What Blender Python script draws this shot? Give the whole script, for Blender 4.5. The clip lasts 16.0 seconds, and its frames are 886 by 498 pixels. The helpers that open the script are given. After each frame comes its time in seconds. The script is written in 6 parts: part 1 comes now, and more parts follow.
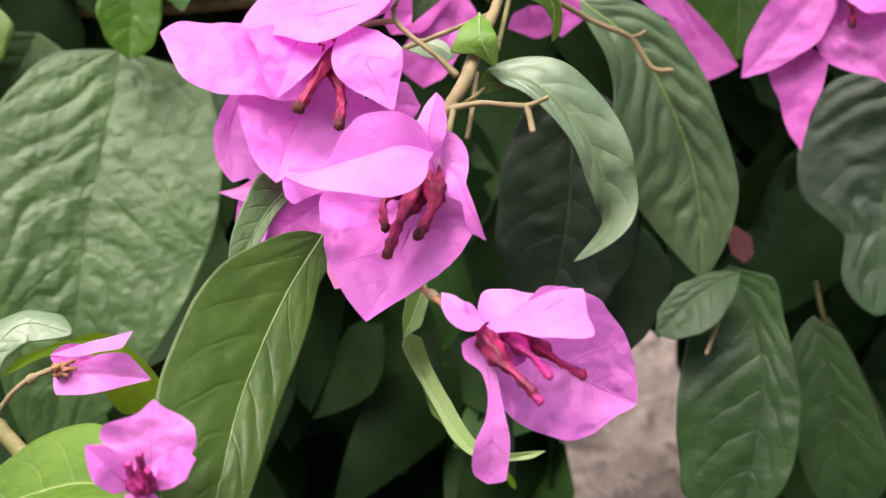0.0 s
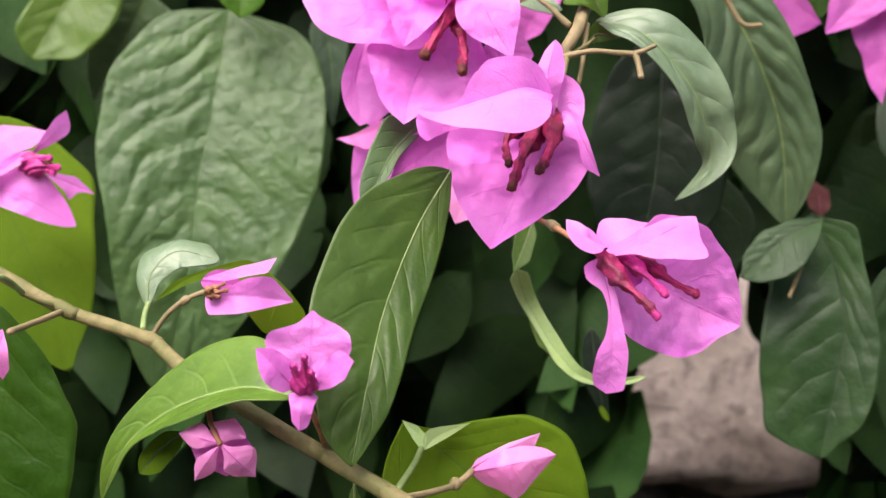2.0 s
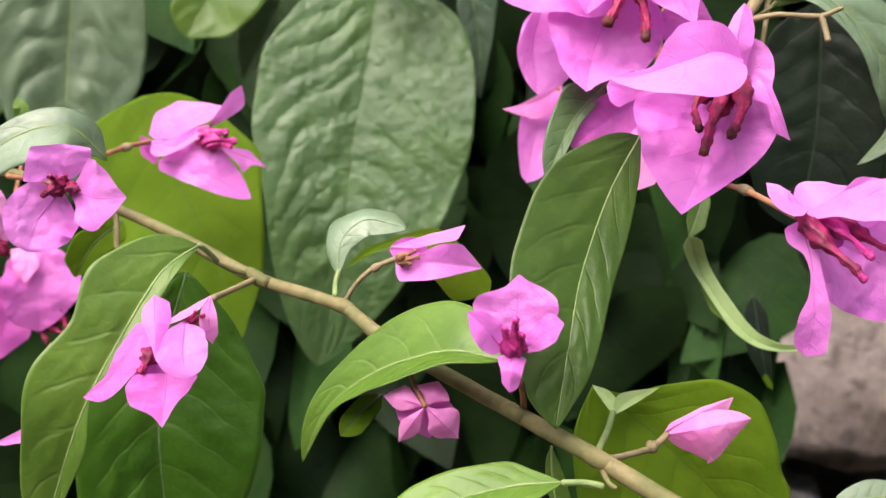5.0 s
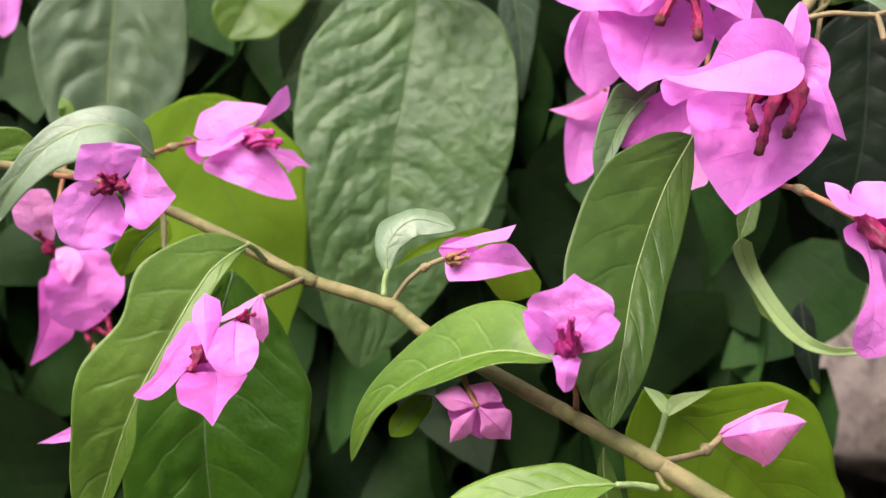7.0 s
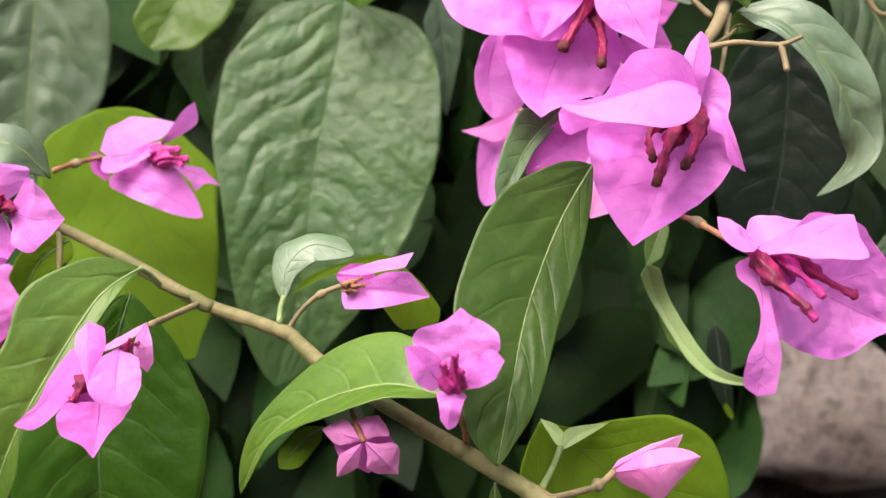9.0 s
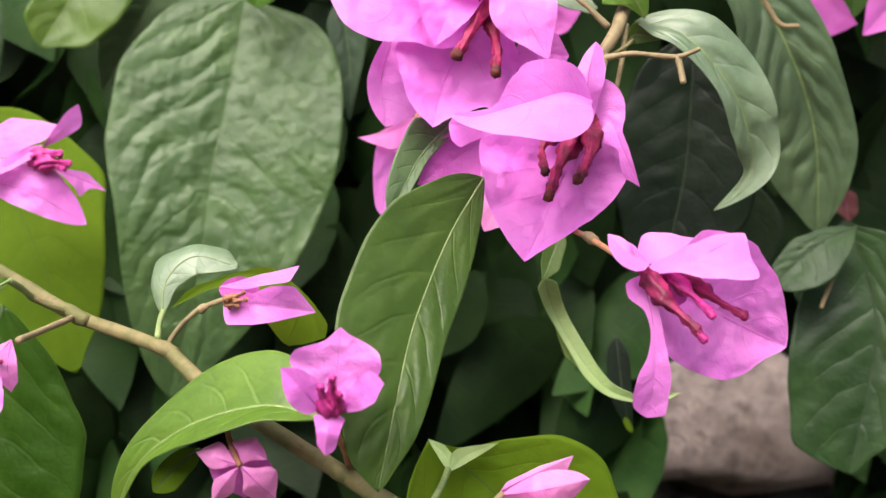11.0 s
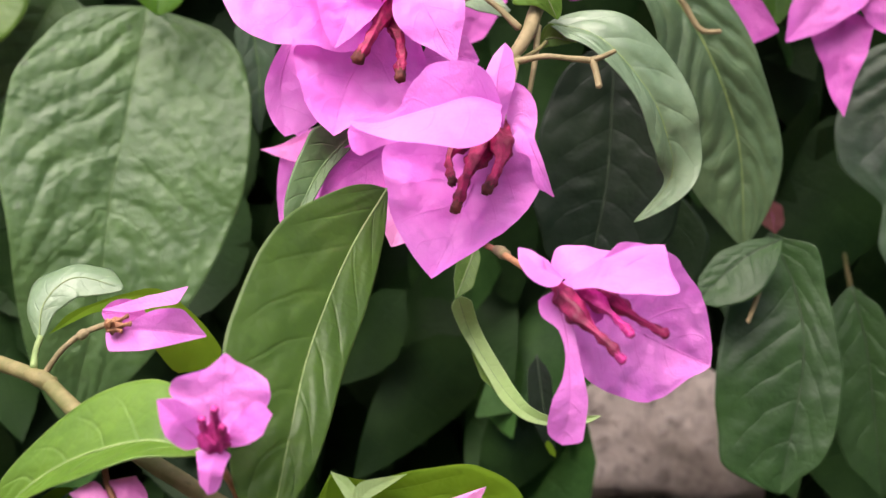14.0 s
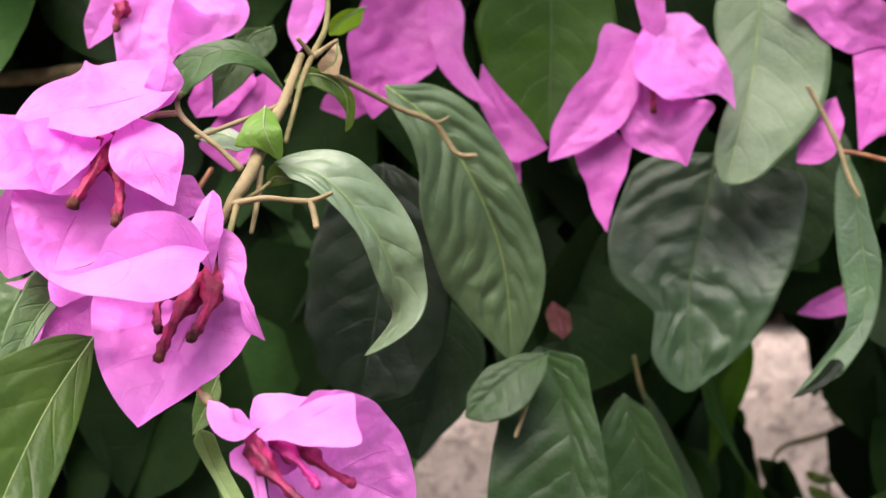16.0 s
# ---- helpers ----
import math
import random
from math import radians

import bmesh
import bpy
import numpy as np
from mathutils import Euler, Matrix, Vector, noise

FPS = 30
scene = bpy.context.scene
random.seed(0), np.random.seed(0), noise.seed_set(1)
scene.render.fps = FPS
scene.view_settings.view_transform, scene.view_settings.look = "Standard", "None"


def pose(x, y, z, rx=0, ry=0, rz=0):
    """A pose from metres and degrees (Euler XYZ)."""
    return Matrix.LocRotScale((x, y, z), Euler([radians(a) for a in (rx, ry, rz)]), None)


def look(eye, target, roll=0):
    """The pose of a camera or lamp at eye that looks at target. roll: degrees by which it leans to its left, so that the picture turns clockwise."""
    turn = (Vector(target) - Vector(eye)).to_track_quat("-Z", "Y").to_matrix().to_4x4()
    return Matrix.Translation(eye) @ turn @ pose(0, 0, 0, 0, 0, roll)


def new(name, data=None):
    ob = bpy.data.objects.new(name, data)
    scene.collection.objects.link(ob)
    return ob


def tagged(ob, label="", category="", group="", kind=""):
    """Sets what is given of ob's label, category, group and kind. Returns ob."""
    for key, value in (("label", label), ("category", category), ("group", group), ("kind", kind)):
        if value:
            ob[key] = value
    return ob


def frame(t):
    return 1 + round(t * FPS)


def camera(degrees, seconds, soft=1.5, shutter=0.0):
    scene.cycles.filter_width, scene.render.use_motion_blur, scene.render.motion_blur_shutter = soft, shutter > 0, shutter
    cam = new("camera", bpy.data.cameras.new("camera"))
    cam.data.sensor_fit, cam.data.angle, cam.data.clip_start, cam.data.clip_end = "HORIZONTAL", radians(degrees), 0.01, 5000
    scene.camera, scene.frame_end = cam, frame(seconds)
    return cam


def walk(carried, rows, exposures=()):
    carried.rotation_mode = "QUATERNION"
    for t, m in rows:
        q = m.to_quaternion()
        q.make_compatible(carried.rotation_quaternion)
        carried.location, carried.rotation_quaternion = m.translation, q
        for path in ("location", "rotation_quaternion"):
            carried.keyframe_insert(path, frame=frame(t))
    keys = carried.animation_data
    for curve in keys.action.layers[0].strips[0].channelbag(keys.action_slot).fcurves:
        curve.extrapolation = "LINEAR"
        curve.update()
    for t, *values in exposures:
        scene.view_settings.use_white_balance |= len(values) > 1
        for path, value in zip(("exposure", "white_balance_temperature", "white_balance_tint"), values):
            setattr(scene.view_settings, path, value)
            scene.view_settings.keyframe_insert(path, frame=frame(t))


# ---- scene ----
EXPOSURES = [(0.0, 0.9, 6380, 15), (16.0, 0.9, 6380, 15)]
cam = camera(39.00, 16.0)
cam.data.dof.use_dof, cam.data.dof.focus_distance, cam.data.dof.aperture_fstop = True, 0.31, 22.0
EYE, TILT = 1.30, -6.0
# seconds, metres from the first eye (x right, y ahead, z up), yaw, pitch, roll
ROWS = [
    (0.0, -0.0000, -0.0001, -0.0002, -0.00, -0.00, 0.00),
    (0.5, -0.0032, -0.0047, -0.0009, 0.52, -0.12, -0.23),
    (1.0, -0.0047, -0.0108, -0.0057, 1.65, -0.39, 0.07),
    (1.5, -0.0089, -0.0188, -0.0095, 2.17, -0.53, 0.05),
    (2.0, -0.0171, -0.0279, -0.0100, 2.35, -1.28, -0.27),
    (2.5, -0.0274, -0.0321, -0.0143, 2.78, -1.31, -0.15),
    (3.0, -0.0338, -0.0328, -0.0126, 3.22, -1.67, 0.33),
    (3.5, -0.0360, -0.0325, -0.0127, 4.61, -1.82, 0.26),
    (4.0, -0.0378, -0.0337, -0.0140, 5.32, -1.67, 0.08),
    (4.5, -0.0395, -0.0315, -0.0139, 6.05, -1.78, 0.19),
    (5.0, -0.0418, -0.0337, -0.0128, 6.60, -2.30, 0.32),
    (5.2, -0.0435, -0.0342, -0.0131, 6.90, -2.31, 0.35),
    (7.3, -0.0480, -0.0321, -0.0147, 7.96, -1.98, 0.02),
    (7.5, -0.0479, -0.0323, -0.0126, 7.92, -2.50, -0.09),
    (8.0, -0.0414, -0.0320, -0.0101, 7.92, -2.51, -0.11),
    (8.5, -0.0388, -0.0301, -0.0111, 7.23, -2.11, -0.61),
    (9.0, -0.0329, -0.0243, -0.0079, 5.97, -1.93, -0.62),
    (9.5, -0.0252, -0.0159, -0.0075, 4.92, -1.90, -0.17),
    (9.7, -0.0255, -0.0161, -0.0056, 4.24, -2.27, -0.42),
    (11.8, -0.0253, -0.0017, -0.0030, 1.41, -1.75, -0.44),
    (12.0, -0.0253, 0.0032, -0.0032, 0.91, -1.79, -0.08),
    (12.5, -0.0249, 0.0090, -0.0066, -0.59, -1.77, -0.35),
    (13.0, -0.0235, 0.0080, -0.0088, -1.18, -1.53, -0.32),
    (13.5, -0.0191, 0.0068, -0.0090, -0.83, -1.22, -0.74),
    (14.0, -0.0188, 0.0090, -0.0054, -0.67, -1.02, -0.63),
    (14.5, -0.0100, 0.0118, -0.0018, -2.03, -1.11, -0.31),
    (15.0, 0.0048, 0.0086, 0.0033, -4.00, -0.34, 0.13),
    (15.5, 0.0223, 0.0032, 0.0047, -5.40, 1.45, 0.49),
    (16.0, 0.0197, 0.0022, 0.0098, -6.29, 2.55, 0.58),
]
walk(cam, [(t, pose(0, 0, EYE, TILT, 0, 0) @ pose(x, y, z, 90 + pitch, roll, yaw)) for t, x, y, z, yaw, pitch, roll in ROWS],
     EXPOSURES)
SKY, SUN = 0.19, 2.1
# ---------------------------------------------------------------- world, sun
world = bpy.data.worlds.new("overcast_sky")
scene.world = world
world.use_nodes = True
wn = world.node_tree.nodes
sky = wn.new("ShaderNodeTexSky")
sky.sky_type, sky.sun_disc = "NISHITA", False
sky.sun_elevation, sky.sun_rotation = radians(60), radians(210)
sky.air_density, sky.dust_density, sky.ozone_density = 1.0, 8.0, 0.6
wn["Background"].inputs["Strength"].default_value = SKY
world.node_tree.links.new(sky.outputs["Color"], wn["Background"].inputs["Color"])
sun = new("sun", bpy.data.lights.new("sun", "SUN"))
sun.data.energy, sun.data.angle, sun.data.color = SUN, radians(55), (1.0, 0.985, 0.97)
sun.matrix_world = look((-0.8, -1.1, 4.0), (0.0, 0.3, 1.25))


# ---------------------------------------------------------------- materials
class Mat:
    """A small builder for node materials."""

    def __init__(self, name):
        self.m = bpy.data.materials.new(name)
        self.m.use_nodes = True
        self.n, self.l = self.m.node_tree.nodes, self.m.node_tree.links
        self.bsdf, self.out = self.n["Principled BSDF"], self.n["Material Output"]

    def node(self, kind, **values):
        nd = self.n.new(kind)
        for k, v in values.items():
            nd.inputs[k].default_value = v
        return nd

    def math(self, op, a, b=0.0, c=0.0, clamp=False):
        nd = self.n.new("ShaderNodeMath")
        nd.operation, nd.use_clamp = op, clamp
        for i, v in enumerate((a, b, c)):
            if isinstance(v, (int, float)):
                nd.inputs[i].default_value = v
            else:
                self.l.new(v, nd.inputs[i])
        return nd.outputs[0]

    def mix(self, f, a, b):
        nd = self.n.new("ShaderNodeMix")
        nd.data_type = "RGBA"
        for i, v in ((0, f), (6, a), (7, b)):
            if isinstance(v, (int, float)):
                nd.inputs[i].default_value = v
            elif isinstance(v, tuple):
                nd.inputs[i].default_value = (*v, 1)
            else:
                self.l.new(v, nd.inputs[i])
        return nd.outputs[2]

    def noise(self, scale, detail=3.0, coord="Object", rough=0.55, stretch=None):
        tc = self.n.new("ShaderNodeTexCoord")
        nz = self.node("ShaderNodeTexNoise", Scale=scale, Detail=detail, Roughness=rough)
        src = tc.outputs[coord]
        if stretch:
            mp = self.n.new("ShaderNodeMapping")
            mp.inputs["Scale"].default_value = stretch
            self.l.new(src, mp.inputs[0])
            src = mp.outputs[0]
        self.l.new(src, nz.inputs["Vector"])
        return nz.outputs["Fac"]

    def step(self, v, lo, hi):
        nd = self.n.new("ShaderNodeMapRange")
        nd.interpolation_type = "SMOOTHSTEP"
        nd.inputs[1].default_value, nd.inputs[2].default_value = lo, hi
        self.l.new(v, nd.inputs[0])
        return nd.outputs[0]

    def bump(self, h, strength, distance):
        nd = self.node("ShaderNodeBump", Strength=strength, Distance=distance)
        self.l.new(h, nd.inputs["Height"])
        self.l.new(nd.outputs[0], self.bsdf.inputs["Normal"])
        return nd

    def set(self, **values):
        for k, v in values.items():
            k = k.replace("_", " ")
            if isinstance(v, (int, float)):
                self.bsdf.inputs[k].default_value = v
            elif isinstance(v, tuple):
                self.bsdf.inputs[k].default_value = (*v, 1)
            else:
                self.l.new(v, self.bsdf.inputs[k])

    def thin(self, colour, amount):
        """Lets part of the light through, as a thin leaf does."""
        tr = self.n.new("ShaderNodeBsdfTranslucent")
        if isinstance(colour, tuple):
            tr.inputs[0].default_value = (*colour, 1)
        else:
            self.l.new(colour, tr.inputs[0])
        ad = self.n.new("ShaderNodeMixShader")
        ad.inputs[0].default_value = amount
        self.l.new(self.bsdf.outputs[0], ad.inputs[1])
        self.l.new(tr.outputs[0], ad.inputs[2])
        self.l.new(ad.outputs[0], self.out.inputs[0])

    def veins(self, count, width):
        """Side veins that leave the midrib and bend to the tip: 1 on a vein, 0 between; the blade's UV holds the veins' phase and the side."""
        uv = self.n.new("ShaderNodeUVMap")
        sp = self.n.new("ShaderNodeSeparateXYZ")
        self.l.new(uv.outputs[0], sp.inputs[0])
        along, side = sp.outputs[0], self.math("ABSOLUTE", self.math("SUBTRACT", sp.outputs[1], 0.5))
        wob = self.math("MULTIPLY", self.math("SUBTRACT", self.noise(90.0, 1.0), 0.5), 0.06)
        ph = self.math("FRACT", self.math("MULTIPLY", self.math("ADD", self.math("ADD", along, wob), 2.0), count))
        tri = self.math("ABSOLUTE", self.math("SUBTRACT", ph, 0.5))
        vein = self.math("SUBTRACT", 1.0, self.step(tri, 0.0, width))
        fade = self.math("SUBTRACT", 1.0, self.step(side, 0.25, 0.48))
        rib = self.math("SUBTRACT", 1.0, self.step(side, 0.003, 0.014))
        margin = self.step(side, 0.488, 0.5)
        return self.math("MAXIMUM", self.math("MULTIPLY", vein, fade), rib), margin


def leaf_material(name, dark, light, vein, rough=0.34, thin=0.18, glow=None, relief=0.55, coat=0.0, vein_mix=0.35, gloss=0.5, island=False):
    k = Mat(name)
    v, margin = k.veins(7, 0.09)
    blotch = k.step(k.noise(38.0, 4.0), 0.35, 0.68)
    info = k.n.new("ShaderNodeObjectInfo")
    c = k.mix(blotch, dark, light)
    fine = k.noise(420.0, 2.0)
    c = k.mix(k.math("MULTIPLY", k.step(fine, 0.45, 0.8), 0.25), c, tuple(min(1, q * 1.5) for q in light))
    c = k.mix(k.math("MULTIPLY", v, vein_mix), c, vein)
    c = k.mix(k.math("MULTIPLY", margin, 0.55), c, vein)
    spots = k.step(k.noise(160.0, 1.0), 0.74, 0.80)
    c = k.mix(k.math("MULTIPLY", spots, 0.5), c, tuple(q * 0.35 for q in dark))
    hs = k.node("ShaderNodeHueSaturation")
    k.l.new(c, hs.inputs["Color"])
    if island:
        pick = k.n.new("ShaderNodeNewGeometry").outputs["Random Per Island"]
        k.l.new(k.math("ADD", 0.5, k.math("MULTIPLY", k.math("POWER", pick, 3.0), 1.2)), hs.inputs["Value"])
    else:
        k.l.new(k.math("ADD", 0.8, k.math("MULTIPLY", info.outputs["Random"], 0.4)), hs.inputs["Value"])
    r = k.math("ADD", rough, k.math("MULTIPLY", k.noise(60.0, 3.0), 0.16))
    k.set(Base_Color=hs.outputs[0], Roughness=r, Specular_IOR_Level=gloss, Coat_Weight=coat, Coat_Roughness=0.52)
    cells = k.node("ShaderNodeTexVoronoi", Scale=330.0)
    cells.feature = "DISTANCE_TO_EDGE"
    tc = k.n.new("ShaderNodeTexCoord")
    k.l.new(tc.outputs["Object"], cells.inputs["Vector"])
    h = k.math("ADD", k.math("MULTIPLY", v, -0.28), k.math("MULTIPLY", k.step(cells.outputs[0], 0.0, 0.25), 0.10))
    h = k.math("ADD", h, k.math("ADD", k.math("MULTIPLY", k.noise(110.0, 3.0), 0.6), k.math("MULTIPLY", k.noise(300.0, 2.0), 0.26)))
    k.bump(h, relief, 0.0011)
    if thin:
        k.thin(glow or tuple(min(1, q * 2.4) for q in light), thin)
    return k.m


def bract_material(name, base, deep, thin=0.42):
    k = Mat(name)
    v, margin = k.veins(5, 0.05)
    net = k.node("ShaderNodeTexVoronoi", Scale=330.0)
    net.feature = "DISTANCE_TO_EDGE"
    tc = k.n.new("ShaderNodeTexCoord")
    k.l.new(tc.outputs["Object"], net.inputs["Vector"])
    lines = k.math("SUBTRACT", 1.0, k.step(net.outputs[0], 0.0, 0.07))
    c = k.mix(k.step(k.noise(55.0, 3.0), 0.3, 0.72), base, (base[0] * 0.93, base[1] * 0.72, base[2] * 0.93))
    c = k.mix(k.math("MULTIPLY", k.math("MAXIMUM", k.math("MULTIPLY", lines, 0.25), v), 0.14), c, deep)
    k.set(Base_Color=c, Roughness=k.math("ADD", 0.40, k.math("MULTIPLY", k.noise(75.0, 3.0), 0.2)), Specular_IOR_Level=0.36, Sheen_Weight=0.15, Sheen_Roughness=0.4)
    fine = k.math("ADD", k.noise(120.0, 4.0, rough=0.65), k.math("MULTIPLY", k.noise(520.0, 2.0), 0.3))
    h = k.math("ADD", k.math("MULTIPLY", v, -0.09), k.math("ADD", k.math("MULTIPLY", lines, -0.025), fine))
    k.bump(h, 0.66, 0.0015)
    k.thin(c, thin)
    return k.m


def bark_material(name, a, b, scale=1.0, rough=0.7):
    k = Mat(name)
    n1 = k.noise(120.0 * scale, 4.0)
    n2 = k.noise(700.0 * scale, 2.0)
    c = k.mix(k.step(n1, 0.35, 0.65), a, b)
    c = k.mix(k.math("MULTIPLY", k.step(n2, 0.55, 0.75), 0.5), c, tuple(q * 0.5 for q in a))
    k.set(Base_Color=c, Roughness=rough, Specular_IOR_Level=0.3)
    k.bump(k.math("ADD", n1, k.math("MULTIPLY", n2, 0.6)), 0.6, 0.0006)
    return k.m


def stone_material(name, a, b, scale=1.0):
    k = Mat(name)
    n1, n2, n3 = k.noise(9.0 * scale, 5.0), k.noise(46.0 * scale, 5.0, rough=0.7), k.noise(240.0 * scale, 3.0)
    c = k.mix(k.step(n1, 0.35, 0.65), a, b)
    c = k.mix(k.math("MULTIPLY", k.step(n2, 0.50, 0.64), 0.8), c, tuple(q * 0.45 for q in a))
    c = k.mix(k.math("MULTIPLY", k.step(n3, 0.5, 0.7), 0.35), c, tuple(min(1, q * 1.35) for q in b))
    k.set(Base_Color=c, Roughness=0.92, Specular_IOR_Level=0.2)
    k.bump(k.math("ADD", n2, k.math("MULTIPLY", n3, 0.5)), 0.9, 0.01)
    return k.m


LEAF = leaf_material("mature_leaf", (0.028, 0.067, 0.013), (0.047, 0.098, 0.023), (0.068, 0.124, 0.036), 0.44, 0.12, vein_mix=0.16, coat=0.20, relief=0.65, gloss=0.36)
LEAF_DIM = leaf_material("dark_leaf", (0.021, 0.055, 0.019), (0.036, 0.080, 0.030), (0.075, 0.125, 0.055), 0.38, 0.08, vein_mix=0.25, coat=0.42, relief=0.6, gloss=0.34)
# darkened copy of the mature leaf: the shade is in its colour
LEAF_SHADE = leaf_material("painted_shade_leaf", (0.009, 0.027, 0.005), (0.015, 0.040, 0.008), (0.022, 0.044, 0.016), 0.40, 0.06, vein_mix=0.04, coat=0.10, relief=0.5, gloss=0.22)
# nearly black green: painted shade on whole leaves, own colour on dry tips
LEAF_SHADE_DRY = leaf_material("shade_black_dry_leaf", (0.004, 0.008, 0.004), (0.008, 0.014, 0.007), (0.008, 0.013, 0.007), 0.28, 0.0, vein_mix=0.02, relief=0.3, gloss=0.11)
LEAF_OLIVE = leaf_material("olive_leaf", (0.024, 0.056, 0.003), (0.039, 0.080, 0.006), (0.11, 0.16, 0.045), 0.36, 0.14, vein_mix=0.05, relief=0.36, gloss=0.26)
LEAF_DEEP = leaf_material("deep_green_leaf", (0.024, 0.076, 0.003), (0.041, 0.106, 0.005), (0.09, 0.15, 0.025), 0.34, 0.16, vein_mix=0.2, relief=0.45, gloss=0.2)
LEAF_MID = leaf_material("grown_leaf", (0.062, 0.126, 0.011), (0.096, 0.175, 0.018), (0.19, 0.27, 0.09), 0.34, 0.2, vein_mix=0.16, coat=0.08, relief=0.5, gloss=0.3)
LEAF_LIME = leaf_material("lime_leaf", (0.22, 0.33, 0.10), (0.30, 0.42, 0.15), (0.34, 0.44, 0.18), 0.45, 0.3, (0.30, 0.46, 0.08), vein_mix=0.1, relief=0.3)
# base paled to paint sky glare beneath the glossy coat
LEAF_WAXY_SHEEN = leaf_material("waxy_sheen_leaf", (0.078, 0.132, 0.056), (0.128, 0.188, 0.098), (0.19, 0.25, 0.15), 0.40, 0.15, vein_mix=0.10, coat=0.75, relief=0.4)
# young and underside greens, both raised to paint in light shining through
LEAF_YOUNG = leaf_material("young_backlit_leaf", (0.085, 0.185, 0.016), (0.125, 0.240, 0.028), (0.22, 0.32, 0.10), 0.42, 0.35, (0.20, 0.37, 0.02), vein_mix=0.15)
LEAF_UNDER = leaf_material("leaf_underside_backlit", (0.080, 0.152, 0.004), (0.106, 0.188, 0.006), (0.07, 0.125, 0.006), 0.7, 0.38, (0.24, 0.38, 0.008), 0.4, vein_mix=0.16, gloss=0.15)
# leaf green lowered to imitate the shade behind other leaves
LEAF_DARK_SHADE = leaf_material("shade_dark_leaf", (0.012, 0.028, 0.009), (0.021, 0.045, 0.014), (0.020, 0.038, 0.014), 0.46, 0.06, vein_mix=0.1, gloss=0.2)
# green cut down so that the shrub's inner shade is in the colour
LEAF_INNER_SHADE = leaf_material("inner_shade_leaf", (0.011, 0.034, 0.006), (0.021, 0.055, 0.011), (0.022, 0.046, 0.012), 0.5, 0.08, vein_mix=0.1, gloss=0.14, island=True)
# greyed, lifted base with the sky's reflection painted in, plus a real coat
LEAF_SHEEN = leaf_material("sky_sheen_leaf", (0.042, 0.084, 0.028), (0.072, 0.126, 0.048), (0.12, 0.18, 0.085), 0.46, 0.12, vein_mix=0.22, coat=0.55, relief=0.6, gloss=0.42)
LEAF_DRY = leaf_material("dry_leaf", (0.36, 0.26, 0.15), (0.48, 0.36, 0.22), (0.30, 0.2, 0.1), 0.8, 0.2, (0.5, 0.38, 0.2), vein_mix=0.2)
RIB = bark_material("leaf_rib", (0.15, 0.22, 0.07), (0.21, 0.28, 0.10), 2.0, 0.5)
RIB_DARK = bark_material("leaf_rib_dark", (0.06, 0.11, 0.035), (0.09, 0.15, 0.05), 2.0, 0.5)
# rib green darkened to carry the same painted shade as its blade
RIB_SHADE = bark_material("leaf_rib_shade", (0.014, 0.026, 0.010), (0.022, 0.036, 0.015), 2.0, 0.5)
BRACT = bract_material("bract", (0.85, 0.275, 0.775), (0.60, 0.08, 0.48), 0.46)
# middle pink: bract colour darkened to stand for the shrub's shade
BRACT_MID_SHADE = bract_material("bract_mid_shade", (0.67, 0.18, 0.57), (0.42, 0.035, 0.31), 0.38)
# deep pink of veins and throats, also painting shade onto bracts behind
BRACT_DEEP_SHADE = bract_material("bract_deep_shade", (0.62, 0.135, 0.51), (0.38, 0.028, 0.27), 0.40)
BRACT_DRY = bract_material("bract_dry", (0.17, 0.065, 0.055), (0.10, 0.03, 0.03), 0.15)
BRACT_PALE = bract_material("bract_pale", (0.86, 0.33, 0.66), (0.58, 0.09, 0.34))
TUBE = bark_material("flower_tube", (0.30, 0.012, 0.075), (0.13, 0.006, 0.028), 2.6, 0.55)
TUBE_PINK = bark_material("flower_tube_pink", (0.26, 0.012, 0.075), (0.11, 0.006, 0.030), 2.2, 0.5)
TUBE_ROSE = bark_material("flower_tube_rose", (0.55, 0.045, 0.27), (0.30, 0.016, 0.12), 2.2, 0.5)
TUBE_TIP = bark_material("flower_tube_tip", (0.05, 0.010, 0.010), (0.11, 0.022, 0.016), 2.0, 0.75)
STEM = bark_material("green_bark", (0.185, 0.155, 0.066), (0.105, 0.108, 0.034))
TWIG = bark_material("tan_twig", (0.235, 0.185, 0.095), (0.150, 0.125, 0.058))
TWIG_RED = bark_material("reddish_stalk", (0.22, 0.09, 0.05), (0.30, 0.15, 0.07))
STONE = stone_material("limestone", (0.40, 0.335, 0.30), (0.53, 0.455, 0.41))
STONE_GREY = stone_material("grey_stone", (0.24, 0.23, 0.22), (0.36, 0.34, 0.32))
MORTAR = stone_material("mortar", (0.16, 0.14, 0.12), (0.24, 0.21, 0.18), 2.0)
# pale coat of the added wall, chosen to throw light forward
PALE_BOUNCE = stone_material("pale_bounce", (0.62, 0.60, 0.57), (0.72, 0.70, 0.67))
SOIL = stone_material("soil", (0.14, 0.11, 0.085), (0.22, 0.18, 0.14), 1.0)

# ---------------------------------------------------------------- shapes
STATIONS = (0.0, 0.04, 0.13, 0.26, 0.40, 0.55, 0.70, 0.83, 0.93, 1.0)


